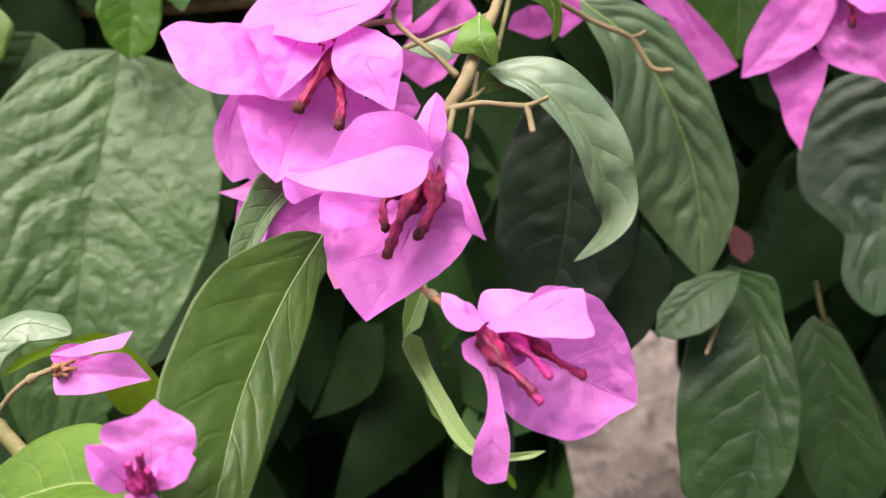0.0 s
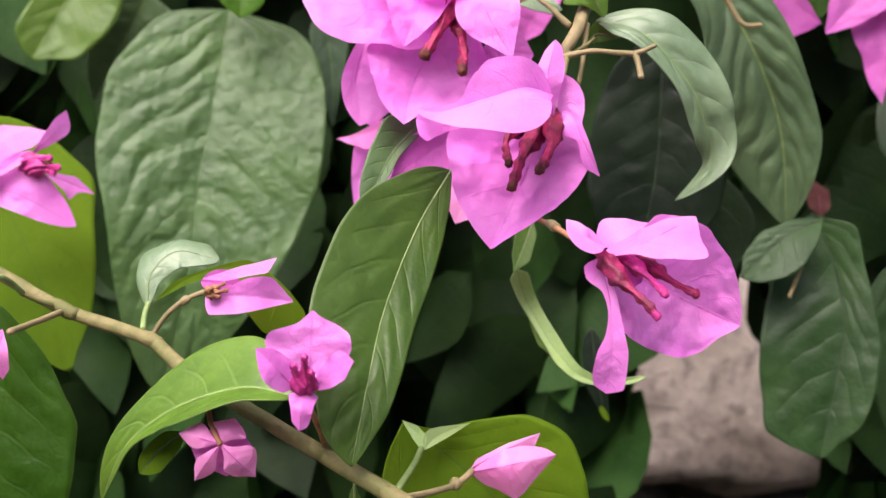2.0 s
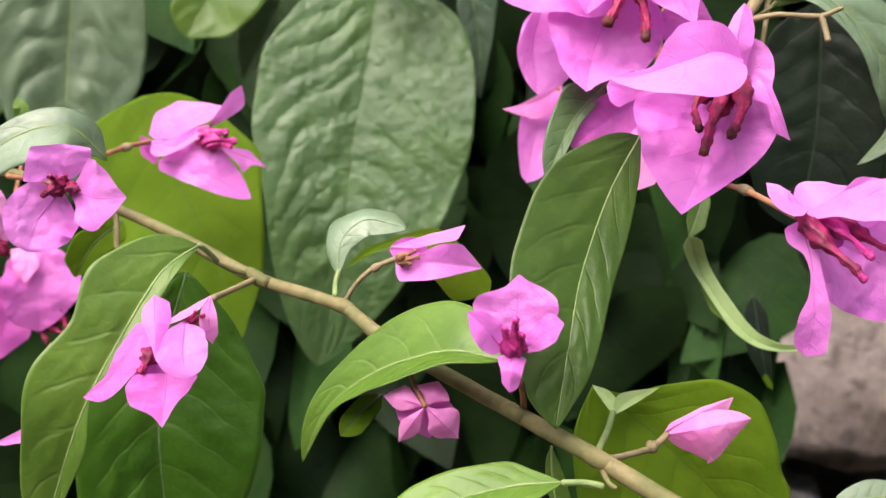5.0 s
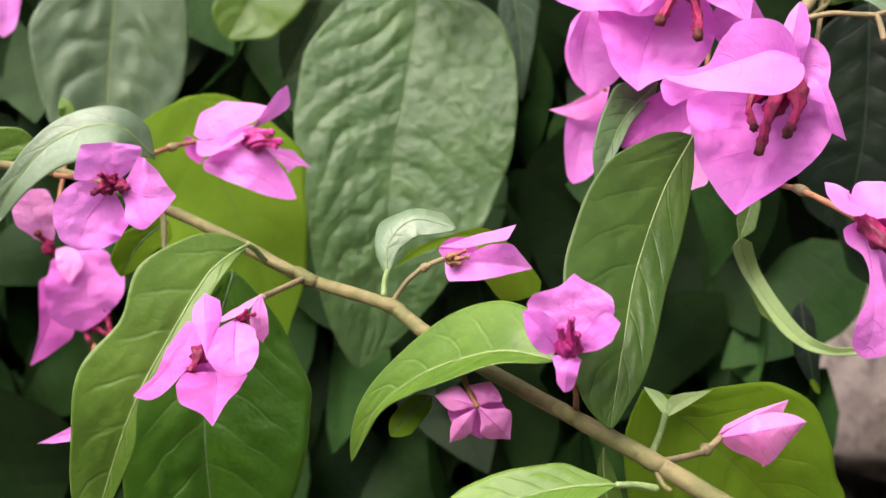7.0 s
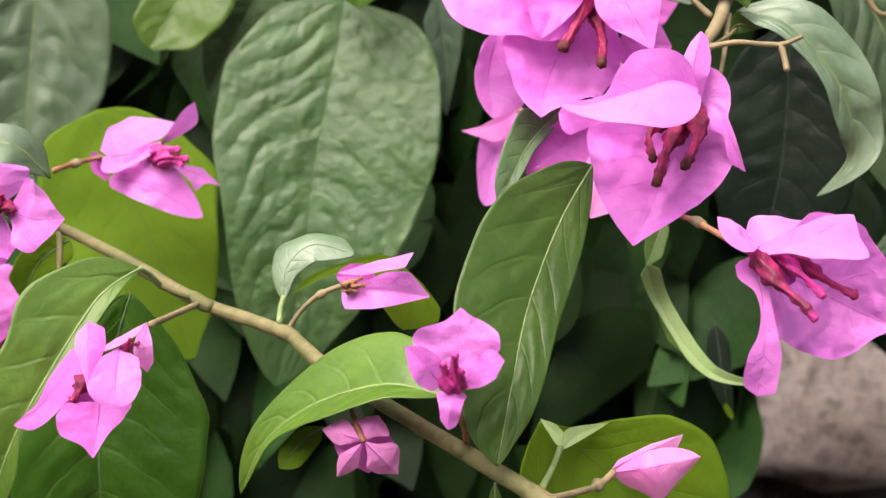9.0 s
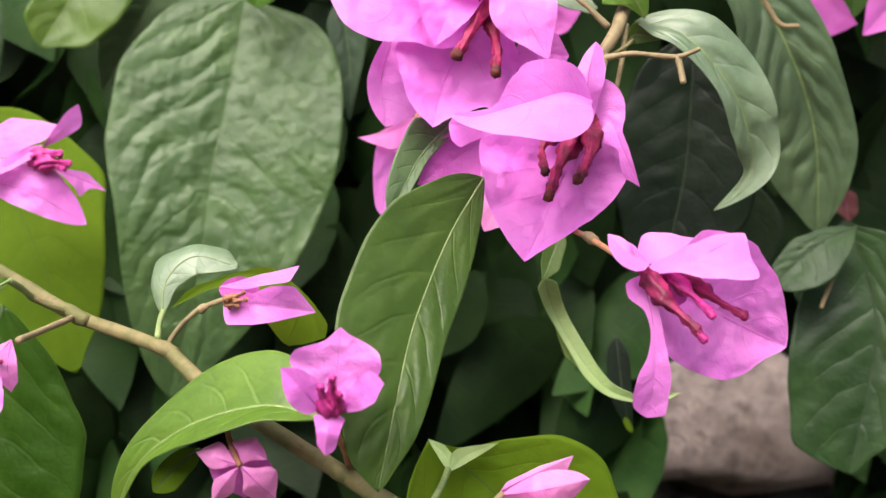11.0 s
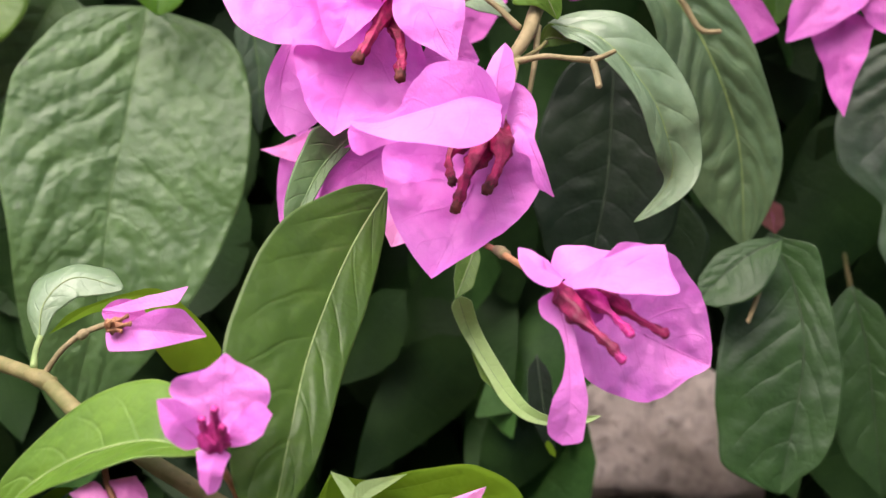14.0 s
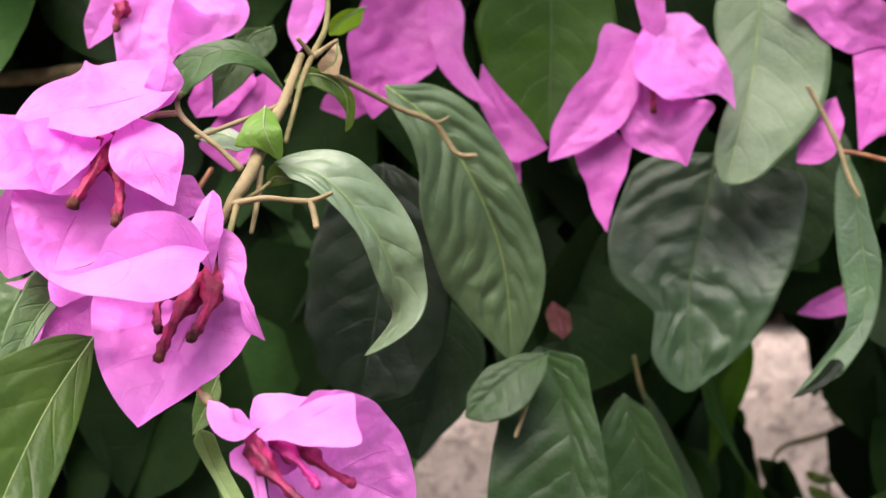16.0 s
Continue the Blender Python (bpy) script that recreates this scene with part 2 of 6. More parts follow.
def spline(points, n):
    """A smooth curve of n points, evenly spaced, through a few points."""
    p = np.array(points, float)
    if len(p) == 2:
        return p[0] + np.linspace(0, 1, n)[:, None] * (p[1] - p[0])
    e = np.vstack([2 * p[0] - p[1], p, 2 * p[-1] - p[-2]])
    out = []
    for i in range(len(p) - 1):
        a, b, c, d = e[i:i + 4]
        t = np.linspace(0, 1, 33)[:, None]
        out.append(0.5 * (2 * b + (c - a) * t + (2 * a - 5 * b + 4 * c - d) * t ** 2 + (3 * b - a - 3 * c + d) * t ** 3))
    q = np.vstack([o[:-1] for o in out] + [out[-1][-1:]])
    s = np.concatenate([[0], np.cumsum(np.linalg.norm(np.diff(q, axis=0), axis=1))])
    u = np.linspace(0, s[-1], n)
    return np.stack([np.interp(u, s, q[:, k]) for k in range(3)], 1)


def widths(profile, u):
    """Half widths at u by a smooth, shape-keeping curve through the stations."""
    x, y = np.array(STATIONS), np.array([0, *profile, 0], float)
    h, d = np.diff(x), np.diff(y) / np.diff(x)
    m = np.zeros(len(x))
    for i in range(1, len(x) - 1):
        if d[i - 1] * d[i] > 0:
            w1, w2 = 2 * h[i] + h[i - 1], h[i] + 2 * h[i - 1]
            m[i] = (w1 + w2) / (w1 / d[i - 1] + w2 / d[i])
    m[0], m[-1] = 1.6 * d[0], 1.6 * d[-1]
    i = np.clip(np.searchsorted(x, u) - 1, 0, len(h) - 1)
    t = (u - x[i]) / h[i]
    return np.maximum(0, y[i] * (1 + 2 * t) * (1 - t) ** 2 + m[i] * h[i] * t * (1 - t) ** 2
                      + y[i + 1] * t * t * (3 - 2 * t) - m[i + 1] * h[i] * t * t * (1 - t))


def part(name, bm, material, parent, label=""):
    me = bpy.data.meshes.new(name)
    bm.to_mesh(me)
    bm.free()
    me.materials.append(material)
    ob = new(name, me)
    ob.parent = parent
    if parent is not None:
        ob.matrix_parent_inverse = parent.matrix_world.inverted()
    if label:
        ob["label"] = label
    return ob


def base(name, at, label, category, group=""):
    """An empty at a thing's base, which carries its parts."""
    ob = new(name)
    ob.empty_display_size = 0.005
    ob.location = at
    ob.matrix_world = Matrix.Translation(at)
    return tagged(ob, label, category, group)


def frames_along(mid, face):
    tan = np.gradient(mid, axis=0)
    tan /= np.linalg.norm(tan, axis=1)[:, None] + 1e-12
    f = np.array(face, float)
    nor = f - (tan @ f)[:, None] * tan
    ln = np.linalg.norm(nor, axis=1)
    for i in range(len(nor)):
        if ln[i] < 0.15 and i:
            nor[i] = nor[i - 1] - (nor[i - 1] @ tan[i]) * tan[i]
    nor /= np.linalg.norm(nor, axis=1)[:, None] + 1e-12
    return tan, nor, np.cross(tan, nor)


def blade_mesh(mid, face, left, right, fold=(0, 0), curl=(0, 0), quilt=0.0, wave=0.0, crumple=0.0, nu=36, nv=9, seed=0, veins=7, grain=1.0, slant=1.0):
    """A leaf blade or bract: a midrib, half widths on both sides (metres), how far each half folds towards its face (degrees),
    how its margin curls on, the swelling between the side veins, the waviness of the margin, and paper-like creases."""
    m = spline(mid, nu)
    u = np.linspace(0, 1, nu)
    tan, nor, side = frames_along(m, face)
    lw, rw = widths(left, u), widths(right, u)
    size = max(max(left), max(right))
    lean = 0.75 * slant * size / (np.linalg.norm(np.diff(m, axis=0), axis=1).sum() + 1e-9)
    grid = []
    off = Vector((seed * 7.3, seed * 3.1, 0))
    for j in range(-nv, nv + 1):
        s = abs(j) / nv
        k = 0 if j < 0 else 1
        w = lw if j < 0 else rw
        a = radians(fold[k])
        flat, rise = w * s * math.cos(a), w * s * math.sin(a) + curl[k] * w * s * s
        if quilt:
            ph = (u - lean * s ** 1.3) * veins + 14.5
            ph = ph + np.array([0.5 * noise.noise(Vector((5 * q, 3 * s * (-1 if j < 0 else 1), seed * 2.3 + 9))) for q in u])
            swell = np.array([0.6 + 1.2 * noise.noise(Vector((6 * q, 4 * s * (-1 if j < 0 else 1), seed * 1.7))) for q in u])
            swell = swell if slant == 1.0 else 0.45 + 0.35 * swell
            rise = rise + quilt * size * swell * np.abs(np.sin(np.pi * ph)) * min(1, s * 5) * (1 - s ** 3) * np.minimum(1, w / size * 1.6)
        if wave:
            rise = rise + wave * size * s * s * np.sin(u * 17 + seed + (0 if j < 0 else 2.1)) * np.minimum(1, w / size)
        p = m + (flat * (-1 if j < 0 else 1))[:, None] * side + rise[:, None] * nor
        grid.append(p)
    g = np.array(grid)
    if crumple:
        for a in range(g.shape[0]):
            for b in range(g.shape[1]):
                v = Vector(g[a, b])
                amp = crumple * size * min(1, min(lw[b], rw[b]) / size * 2)
                g[a, b] += nor[b] * amp * (noise.noise(v * 85 * grain + off) + 0.72 * noise.noise(v * 210 * grain + off) + 0.34 * noise.noise(v * 480 + off))
    bm = bmesh.new()
    uvl = bm.loops.layers.uv.new("UVMap")
    vs = [[bm.verts.new(g[a, b]) for b in range(nu)] for a in range(2 * nv + 1)]
    for a in range(2 * nv):
        for b in range(nu - 1):
            f = bm.faces.new((vs[a][b], vs[a][b + 1], vs[a + 1][b + 1], vs[a + 1][b]))
            f.smooth = True
            for lp, (aa, bb) in zip(f.loops, ((a, b), (a, b + 1), (a + 1, b + 1), (a + 1, b))):
                lp[uvl].uv = (bb / (nu - 1) - lean * abs(aa / nv - 1) ** 1.3, aa / (2 * nv))
    bmesh.ops.remove_doubles(bm, verts=bm.verts, dist=2e-6)
    return bm, m, nor


def tube_mesh(points, radii, sides=10, n=24, ribs=0.0, twist=0.0, lump=0.0, seed=0):
    """A round stalk along a smooth curve, with a radius at even steps, closed at both ends; ribs and twist shape its section."""
    m = spline(points, n)
    tan = np.gradient(m, axis=0)
    tan /= np.linalg.norm(tan, axis=1)[:, None] + 1e-12
    ref = np.array((0.31, 0.2, 0.93)) if abs(tan[0][2]) < 0.8 else np.array((0.93, 0.2, 0.31))
    r = np.interp(np.linspace(0, 1, n), np.linspace(0, 1, len(radii)), radii)
    bm = bmesh.new()
    rings = []
    for i in range(n):
        a = np.cross(tan[i], ref)
        a /= np.linalg.norm(a)
        b = np.cross(tan[i], a)
        ref = np.cross(a, tan[i])
        ring = []
        for k in range(sides):
            t = 2 * math.pi * k / sides
            q = r[i] * (1 + ribs * math.cos(5 * t + twist * i / n))
            p = m[i] + q * (math.cos(t) * a + math.sin(t) * b)
            if lump:
                p = p + (p - m[i]) * lump * noise.noise(Vector(p) * 400 + Vector((seed, 0, 0)))
            ring.append(bm.verts.new(p))
        rings.append(ring)
    for i in range(n - 1):
        for k in range(sides):
            f = bm.faces.new((rings[i][k], rings[i][(k + 1) % sides], rings[i + 1][(k + 1) % sides], rings[i + 1][k]))
            f.smooth = True
    for ring, c, d, sgn in ((rings[0], m[0], -tan[0], 1), (rings[-1], m[-1], tan[-1], -1)):
        rad = np.linalg.norm(np.array(ring[0].co) - c)
        tip = bm.verts.new(c + d * rad * 0.6)
        for k in range(sides):
            a, b = ring[k], ring[(k + 1) % sides]
            f = bm.faces.new((b, a, tip) if sgn > 0 else (a, b, tip))
            f.smooth = True
    return bm


count = [0]


def leaf(label, mid, face, left, right, material=None, rib=None, fold=(12, 12), curl=(0, 0), quilt=0.03, wave=0.02, rib_r=0.00038,
         crumple=0.01, petiole=None, nu=44, nv=10, rib_side=1, veins=7, grain=1.0, slant=1.0):
    """A leaf with its blade, raised midrib and, where it shows, its stalk. mm: half widths."""
    count[0] += 1
    th = base("leaf", mid[0], label, "leaf", "bougainvillea leaves")
    lw, rw = [w / 1000 for w in left], [w / 1000 for w in right]
    bm, m, nor = blade_mesh(mid, face, lw, rw, fold, curl, quilt, wave, crumple, nu, nv, count[0], veins, grain, slant)
    b = part("blade", bm, material or LEAF, th)
    sol = b.modifiers.new("thickness", "SOLIDIFY")
    sol.thickness, sol.offset = 0.0003, 0
    m2 = m[:-1] + nor[:-1] * (0.0002 * rib_side)
    rib = rib or (RIB_SHADE if material in (LEAF_DARK_SHADE, LEAF_SHADE_DRY, LEAF_SHADE) else RIB_DARK if material in (LEAF, LEAF_UNDER, LEAF_DEEP, LEAF_DIM) else RIB)
    part("midrib", tube_mesh(m2[::4], [rib_r, rib_r * 0.75, rib_r * 0.3], 6, 20), rib, th, "pale raised midrib")
    if petiole:
        part("petiole", tube_mesh(petiole, [0.0009, 0.0008, 0.0008], 8, 14), RIB, th)
    return th


def flap(th, name, mid, face, left, right, material, fold=(10, 10), label="turned-over olive underside"):
    """A turned-over piece of a leaf's margin, with its underside showing."""
    count[0] += 1
    bm, m, nor = blade_mesh(mid, face, [w / 1000 for w in left], [w / 1000 for w in right], fold, (0, 0), 0.01, 0.02, 0.01, 36, 8, count[0])
    return part(name, bm, material, th, label)


def flower(label, at, stalk=None, stalk_r=0.0009, stalk_mat=None, knot=None):
    """The carrier of one bloom: its bracts and tubes are added to it. knot: the joint in its stalk."""
    th = base("flower", at, label, "flower", "bougainvillea flowers")
    if stalk:
        st = part("stalk", tube_mesh(stalk, [stalk_r, stalk_r * 0.9, stalk_r], 8, 16, lump=0.15), stalk_mat or TWIG_RED, th)
        if knot:
            part("joint", tube_mesh(knot, [stalk_r * 1.5, stalk_r * 1.9, stalk_r * 1.4], 8, 6, lump=0.3), TWIG, st)
    return th


def bract(th, mid, face, left, right, material=None, fold=(10, 10), curl=(0.0, 0.0), crumple=0.085, wave=0.06, nu=40, nv=11, ribbed=True):
    count[0] += 1
    bm, m, nor = blade_mesh(mid, face, [w / 1000 for w in left], [w / 1000 for w in right], fold, curl, 0.018, wave, crumple, nu, nv, count[0], 5)
    b = part("bract", bm, material or BRACT, th)
    if ribbed:
        part("vein", tube_mesh((m[1:-1] - nor[1:-1] * 0.0001)[::4], [0.00013, 0.00009, 0.00004], 5, 14), BRACT_DEEP_SHADE, b)
    return b


def tube(th, points, r=0.0011, material=None, tip=True, end=None):
    """A flower tube: ribbed, twisted, swollen at the foot, with a shrivelled end."""
    count[0] += 1
    tb = part("flower_tube", tube_mesh(points, [r * q for q in (0.8, 1.0, 1.35, 1.6, 1.75, 1.8, 1.7, 1.4, 1.0, 0.66, 0.56, 0.8, 0.6, 0.84, 0.68)], 15, 84, 0.34, 9.0, 0.36, count[0]), material or TUBE, th)
    if tip:
        p = np.array(points, float)
        d = p[-1] - p[-2]
        d /= np.linalg.norm(d)
        part("withered_end", tube_mesh([p[-1] - d * r * 0.6, p[-1] + d * r * 0.4, p[-1] + d * r * 1.3], [r * 0.72, r * 1.0, r * 0.72], 12, 10, 0.2, 3.0, 0.5, count[0]), end or TUBE_TIP, tb)
    return tb


def stem(name, label, points, radii, material=None, n=60, lump=0.12, category="stem"):
    th = base(name, points[0], label, category, "bougainvillea stems")
    part("shoot", tube_mesh(points, radii, 14, n, 0, 0, lump, len(points)), material or STEM, th)
    return th


def shoot(th, name, points, radii, material=None, label="", n=16):
    return part(name, tube_mesh(points, radii, 9, n, 0, 0, 0.15, len(points)), material or STEM, th, label)


# ---------------------------------------------------------------- ground and walls
bm = bmesh.new()
bmesh.ops.create_grid(bm, x_segments=40, y_segments=40, size=400)
tagged(part("ground", bm, SOIL, None), "bare brown soil in front of and below the shrub", "ground", kind="structure")

# an unseen wall added behind the viewer: cuts low sky, bounces fill light
bm = bmesh.new()
bmesh.ops.create_cube(bm, size=1, matrix=Matrix.Translation((0, -2.4, 1.5)) @ Matrix.Diagonal((9, 0.25, 3.0, 1)))
tagged(part("wall_light_fill", bm, PALE_BOUNCE, None), "unseen pale wall added to shape the light", "wall", kind="structure")

WALL_Y = 1.42
bm = bmesh.new()
bmesh.ops.create_cube(bm, size=1, matrix=Matrix.Translation((0, WALL_Y + 0.22, 0.9)) @ Matrix.Diagonal((4.4, 0.36, 1.8, 1)))
wall = tagged(part("wall_garden", bm, MORTAR, None), "rubble wall of pale limestone behind the shrub", "wall", kind="structure")


def stone_mesh(w, h, d, seed):
    """A rough-hewn face stone with rounded, uneven edges."""
    bm = bmesh.new()
    bmesh.ops.create_cube(bm, size=1, matrix=Matrix.Diagonal((w, d, h, 1)))
    bmesh.ops.subdivide_edges(bm, edges=bm.edges, cuts=5, use_grid_fill=True)
    for v in bm.verts:
        q = Vector((v.co.x / w * 2, v.co.y / d * 2, v.co.z / h * 2))
        k = (abs(q.x) ** 5 + abs(q.y) ** 5 + abs(q.z) ** 5) ** 0.2
        v.co = v.co / max(k, 0.5) * 0.98
        v.co += Vector((1, 1.2, 1)) * 0.022 * noise.noise(v.co * 14 + Vector((seed * 5.1, seed, 0)))
        v.co += Vector((0.6, 1, 0.6)) * 0.008 * noise.noise(v.co * 45 + Vector((seed, seed * 2, 0)))
    for f in bm.faces:
        f.smooth = True
    return bm


rnd = random.Random(1130)
zc = 0.0
row = 0
while zc < 1.65:
    hh = rnd.uniform(0.16, 0.33)
    xc = -2.15 + rnd.uniform(-0.05, 0.0)
    while xc < 1.9:
        ww = rnd.uniform(0.18, 0.42)
        ob = part("stone", stone_mesh(ww - 0.02, hh - 0.02, 0.16, row), STONE if rnd.random() < 0.72 else STONE_GREY, wall)
        ob.location = (xc + ww / 2, WALL_Y + rnd.uniform(0.0, 0.025), zc + hh / 2)
        xc += ww
        row += 1
    zc += hh


# ---------------------------------------------------------------- main flowering shoot
th = stem("flowering_stem", "tan-green woody flowering stem running down through the leaves", [(-0.2811, 0.3586, 1.2675), (-0.2432, 0.3430, 1.2628), (-0.2154, 0.3356, 1.2597), (-0.1815, 0.3265, 1.2497), (-0.1582, 0.3157, 1.2421), (-0.1352, 0.3066, 1.2326), (-0.1087, 0.2940, 1.2272), (-0.0972, 0.2834, 1.2221), (-0.0775, 0.2705, 1.2143), (-0.0603, 0.2608, 1.2077), (-0.0403, 0.2489, 1.2003), (-0.0233, 0.2381, 1.1933), (-0.0002, 0.2241, 1.1844)], [0.00120, 0.00132, 0.00145, 0.00159, 0.00159, 0.00186, 0.00186, 0.00186, 0.00199, 0.00199, 0.00212, 0.00225, 0.00238], STEM)
shoot(th, "thorn", [(-0.1369, 0.3057, 1.2337), (-0.1414, 0.3029, 1.2358), (-0.1449, 0.3002, 1.2381)], [0.00074, 0.00067, 0.00052], STEM)
shoot(th, "node", [(-0.1376, 0.3068, 1.2345), (-0.1343, 0.3047, 1.2330), (-0.1312, 0.3035, 1.2319)], [0.00164, 0.00216, 0.00179], STEM)
shoot(th, "node", [(-0.1117, 0.2951, 1.2282), (-0.1082, 0.2930, 1.2275), (-0.1050, 0.2919, 1.2264)], [0.00173, 0.00216, 0.00188], STEM)
shoot(th, "node", [(-0.0623, 0.2619, 1.2085), (-0.0595, 0.2588, 1.2080), (-0.0568, 0.2586, 1.2066)], [0.00169, 0.00215, 0.00169], STEM)
shoot(th, "node", [(-0.0423, 0.2500, 1.2010), (-0.0394, 0.2469, 1.2003), (-0.0366, 0.2468, 1.1991)], [0.00175, 0.00219, 0.00175], STEM)
shoot(th, "spur", [(-0.0391, 0.2469, 1.1997), (-0.0373, 0.2445, 1.1959), (-0.0354, 0.2433, 1.1947)], [0.00087, 0.00074, 0.00062], STEM)
shoot(th, "spur", [(-0.1832, 0.3265, 1.2492), (-0.1815, 0.3219, 1.2438), (-0.1808, 0.3193, 1.2387)], [0.00094, 0.00094, 0.00078], STEM)

# ---------------------------------------------------------------- flowers on the main shoot
th = flower("small half-closed magenta flower seen from the side", (-0.0941, 0.2953, 1.2400), stalk_r=0.0007, stalk_mat=TWIG, stalk=[(-0.1079, 0.2941, 1.2278), (-0.1042, 0.2953, 1.2332), (-0.0996, 0.2964, 1.2372), (-0.0940, 0.2973, 1.2395)], knot=[(-0.0999, 0.2960, 1.2369), (-0.0980, 0.2961, 1.2379)])
bract(th, [(-0.0960, 0.3015, 1.2415), (-0.0906, 0.3005, 1.2414), (-0.0843, 0.2994, 1.2403)], (0.1256, -0.9817, 0.1428),
      [0.8, 2.0, 3.0, 3.6, 3.9, 3.8, 2.6, 1.2], [0.9, 2.2, 3.2, 3.6, 3.6, 3.0, 2.0, 0.9], fold=(15, 15), material=BRACT_DEEP_SHADE)
bract(th, [(-0.0952, 0.2987, 1.2427), (-0.0840, 0.2949, 1.2456), (-0.0744, 0.2963, 1.2489)], (0.1124, -0.8796, 0.4623),
      [0.1, 0.3, 0.7, 1.1, 1.3, 0.8, 0.5, 0.2], [0.3, 0.9, 1.7, 2.2, 2.3, 2.8, 3.4, 1.7], fold=(-20, 15))
bract(th, [(-0.0934, 0.2952, 1.2388), (-0.0822, 0.2913, 1.2395), (-0.0700, 0.2951, 1.2373)], (0.1038, -0.9828, 0.1528),
      [0.2, 0.5, 1.0, 3.3, 5.3, 5.9, 3.9, 1.7], [3.5, 5.5, 5.5, 5.4, 4.4, 3.0, 1.7, 0.7], fold=(18, 25))
tube(th, [(-0.0927, 0.2943, 1.2399), (-0.0896, 0.2930, 1.2413), (-0.0873, 0.2916, 1.2427)], tip=False, material=TWIG_RED, r=0.00060)
tube(th, [(-0.0926, 0.2933, 1.2397), (-0.0890, 0.2914, 1.2403), (-0.0862, 0.2894, 1.2412)], tip=False, material=TWIG_RED, r=0.00060)
tube(th, [(-0.0924, 0.2923, 1.2396), (-0.0903, 0.2908, 1.2395), (-0.0883, 0.2893, 1.2394)], tip=False, material=TWIG_RED, r=0.00060)
tube(th, [(-0.0924, 0.2923, 1.2402), (-0.0911, 0.2904, 1.2411), (-0.0899, 0.2885, 1.2419)], tip=False, material=TWIG_RED, r=0.00060)
th = flower("small open magenta flower facing the viewer", (-0.0581, 0.2370, 1.2287), stalk_r=0.0008, stalk=[(-0.0575, 0.2642, 1.2068), (-0.0571, 0.2518, 1.2146), (-0.0580, 0.2395, 1.2242), (-0.0581, 0.2370, 1.2285)])
bract(th, [(-0.0580, 0.2399, 1.2278), (-0.0575, 0.2417, 1.2362), (-0.0571, 0.2425, 1.2445)], (0.0357, -0.9042, 0.4091),
      [1.5, 4.0, 6.1, 8.3, 10.3, 9.1, 3.1, 1.3], [1.1, 3.6, 6.5, 8.3, 9.3, 8.8, 5.8, 1.8], fold=(10, 10))
bract(th, [(-0.0566, 0.2370, 1.2285), (-0.0519, 0.2332, 1.2318), (-0.0469, 0.2316, 1.2355)], (0.0164, -0.9768, 0.2133),
      [0.4, 1.2, 2.2, 3.0, 3.5, 3.8, 3.8, 3.0], [0.6, 1.4, 1.8, 2.2, 2.3, 2.3, 1.4, 0.6], fold=(-10, 15))
bract(th, [(-0.0581, 0.2368, 1.2280), (-0.0584, 0.2324, 1.2247), (-0.0590, 0.2330, 1.2197)], (0.0394, -0.9706, 0.2376),
      [3.2, 3.1, 2.9, 2.7, 2.6, 2.4, 2.2, 1.7], [4.2, 3.8, 3.4, 2.9, 2.7, 2.4, 2.1, 1.0], fold=(-25, -25))
bract(th, [(-0.0602, 0.2359, 1.2282), (-0.0637, 0.2323, 1.2336), (-0.0679, 0.2318, 1.2380)], (0.0579, -0.9763, 0.2086),
      [0.8, 2.2, 3.2, 3.7, 3.7, 3.0, 1.9, 0.8], [0.6, 1.8, 3.0, 3.6, 3.6, 3.2, 2.6, 1.2], fold=(15, 15))
tube(th, [(-0.0583, 0.2367, 1.2269), (-0.0594, 0.2341, 1.2305), (-0.0598, 0.2315, 1.2346)], tip=False, material=TUBE_ROSE, r=0.00095)
tube(th, [(-0.0581, 0.2367, 1.2269), (-0.0576, 0.2337, 1.2326), (-0.0573, 0.2306, 1.2369)], tip=False, material=TUBE_ROSE, r=0.00095)
tube(th, [(-0.0578, 0.2367, 1.2269), (-0.0565, 0.2341, 1.2306), (-0.0560, 0.2314, 1.2333)], tip=False, material=TUBE_ROSE, r=0.00095)
th = flower("small magenta flower hanging with its back to the viewer", (-0.0799, 0.2494, 1.2118), stalk_r=0.0007, stalk=[(-0.0842, 0.2564, 1.2177), (-0.0825, 0.2520, 1.2155), (-0.0799, 0.2490, 1.2118)])
# paler bract copy stands in for light on this shaded bloom
bract(th, [(-0.0799, 0.2492, 1.2118), (-0.0848, 0.2494, 1.2131), (-0.0905, 0.2530, 1.2132)], (0.15, -0.95, 0.25),
      [0.1, 0.6, 1.6, 2.2, 2.7, 2.4, 1.6, 0.7], [0.1, 0.6, 1.8, 3.0, 3.5, 2.7, 1.7, 0.6], fold=(-14, -8), curl=(-0.2, -0.2), material=BRACT_PALE)
bract(th, [(-0.0799, 0.2493, 1.2118), (-0.0783, 0.2499, 1.2147), (-0.0772, 0.2535, 1.2168)], (0.10, -0.90, 0.42),
      [0.3, 0.8, 1.8, 3.5, 4.5, 4.2, 2.9, 1.1], [0.3, 0.8, 1.7, 3.1, 4.4, 4.0, 2.7, 1.1], fold=(-10, -14), curl=(-0.15, -0.1), material=BRACT_PALE)
bract(th, [(-0.0799, 0.2491, 1.2118), (-0.0761, 0.2490, 1.2080), (-0.0726, 0.2530, 1.2029)], (-0.05, -0.97, 0.22),
      [0.4, 1.0, 2.4, 3.9, 4.6, 3.9, 2.4, 0.8], [0.4, 1.0, 2.4, 3.9, 4.5, 4.2, 2.9, 1.2], fold=(-16, -10), curl=(-0.2, -0.2), material=BRACT_PALE)
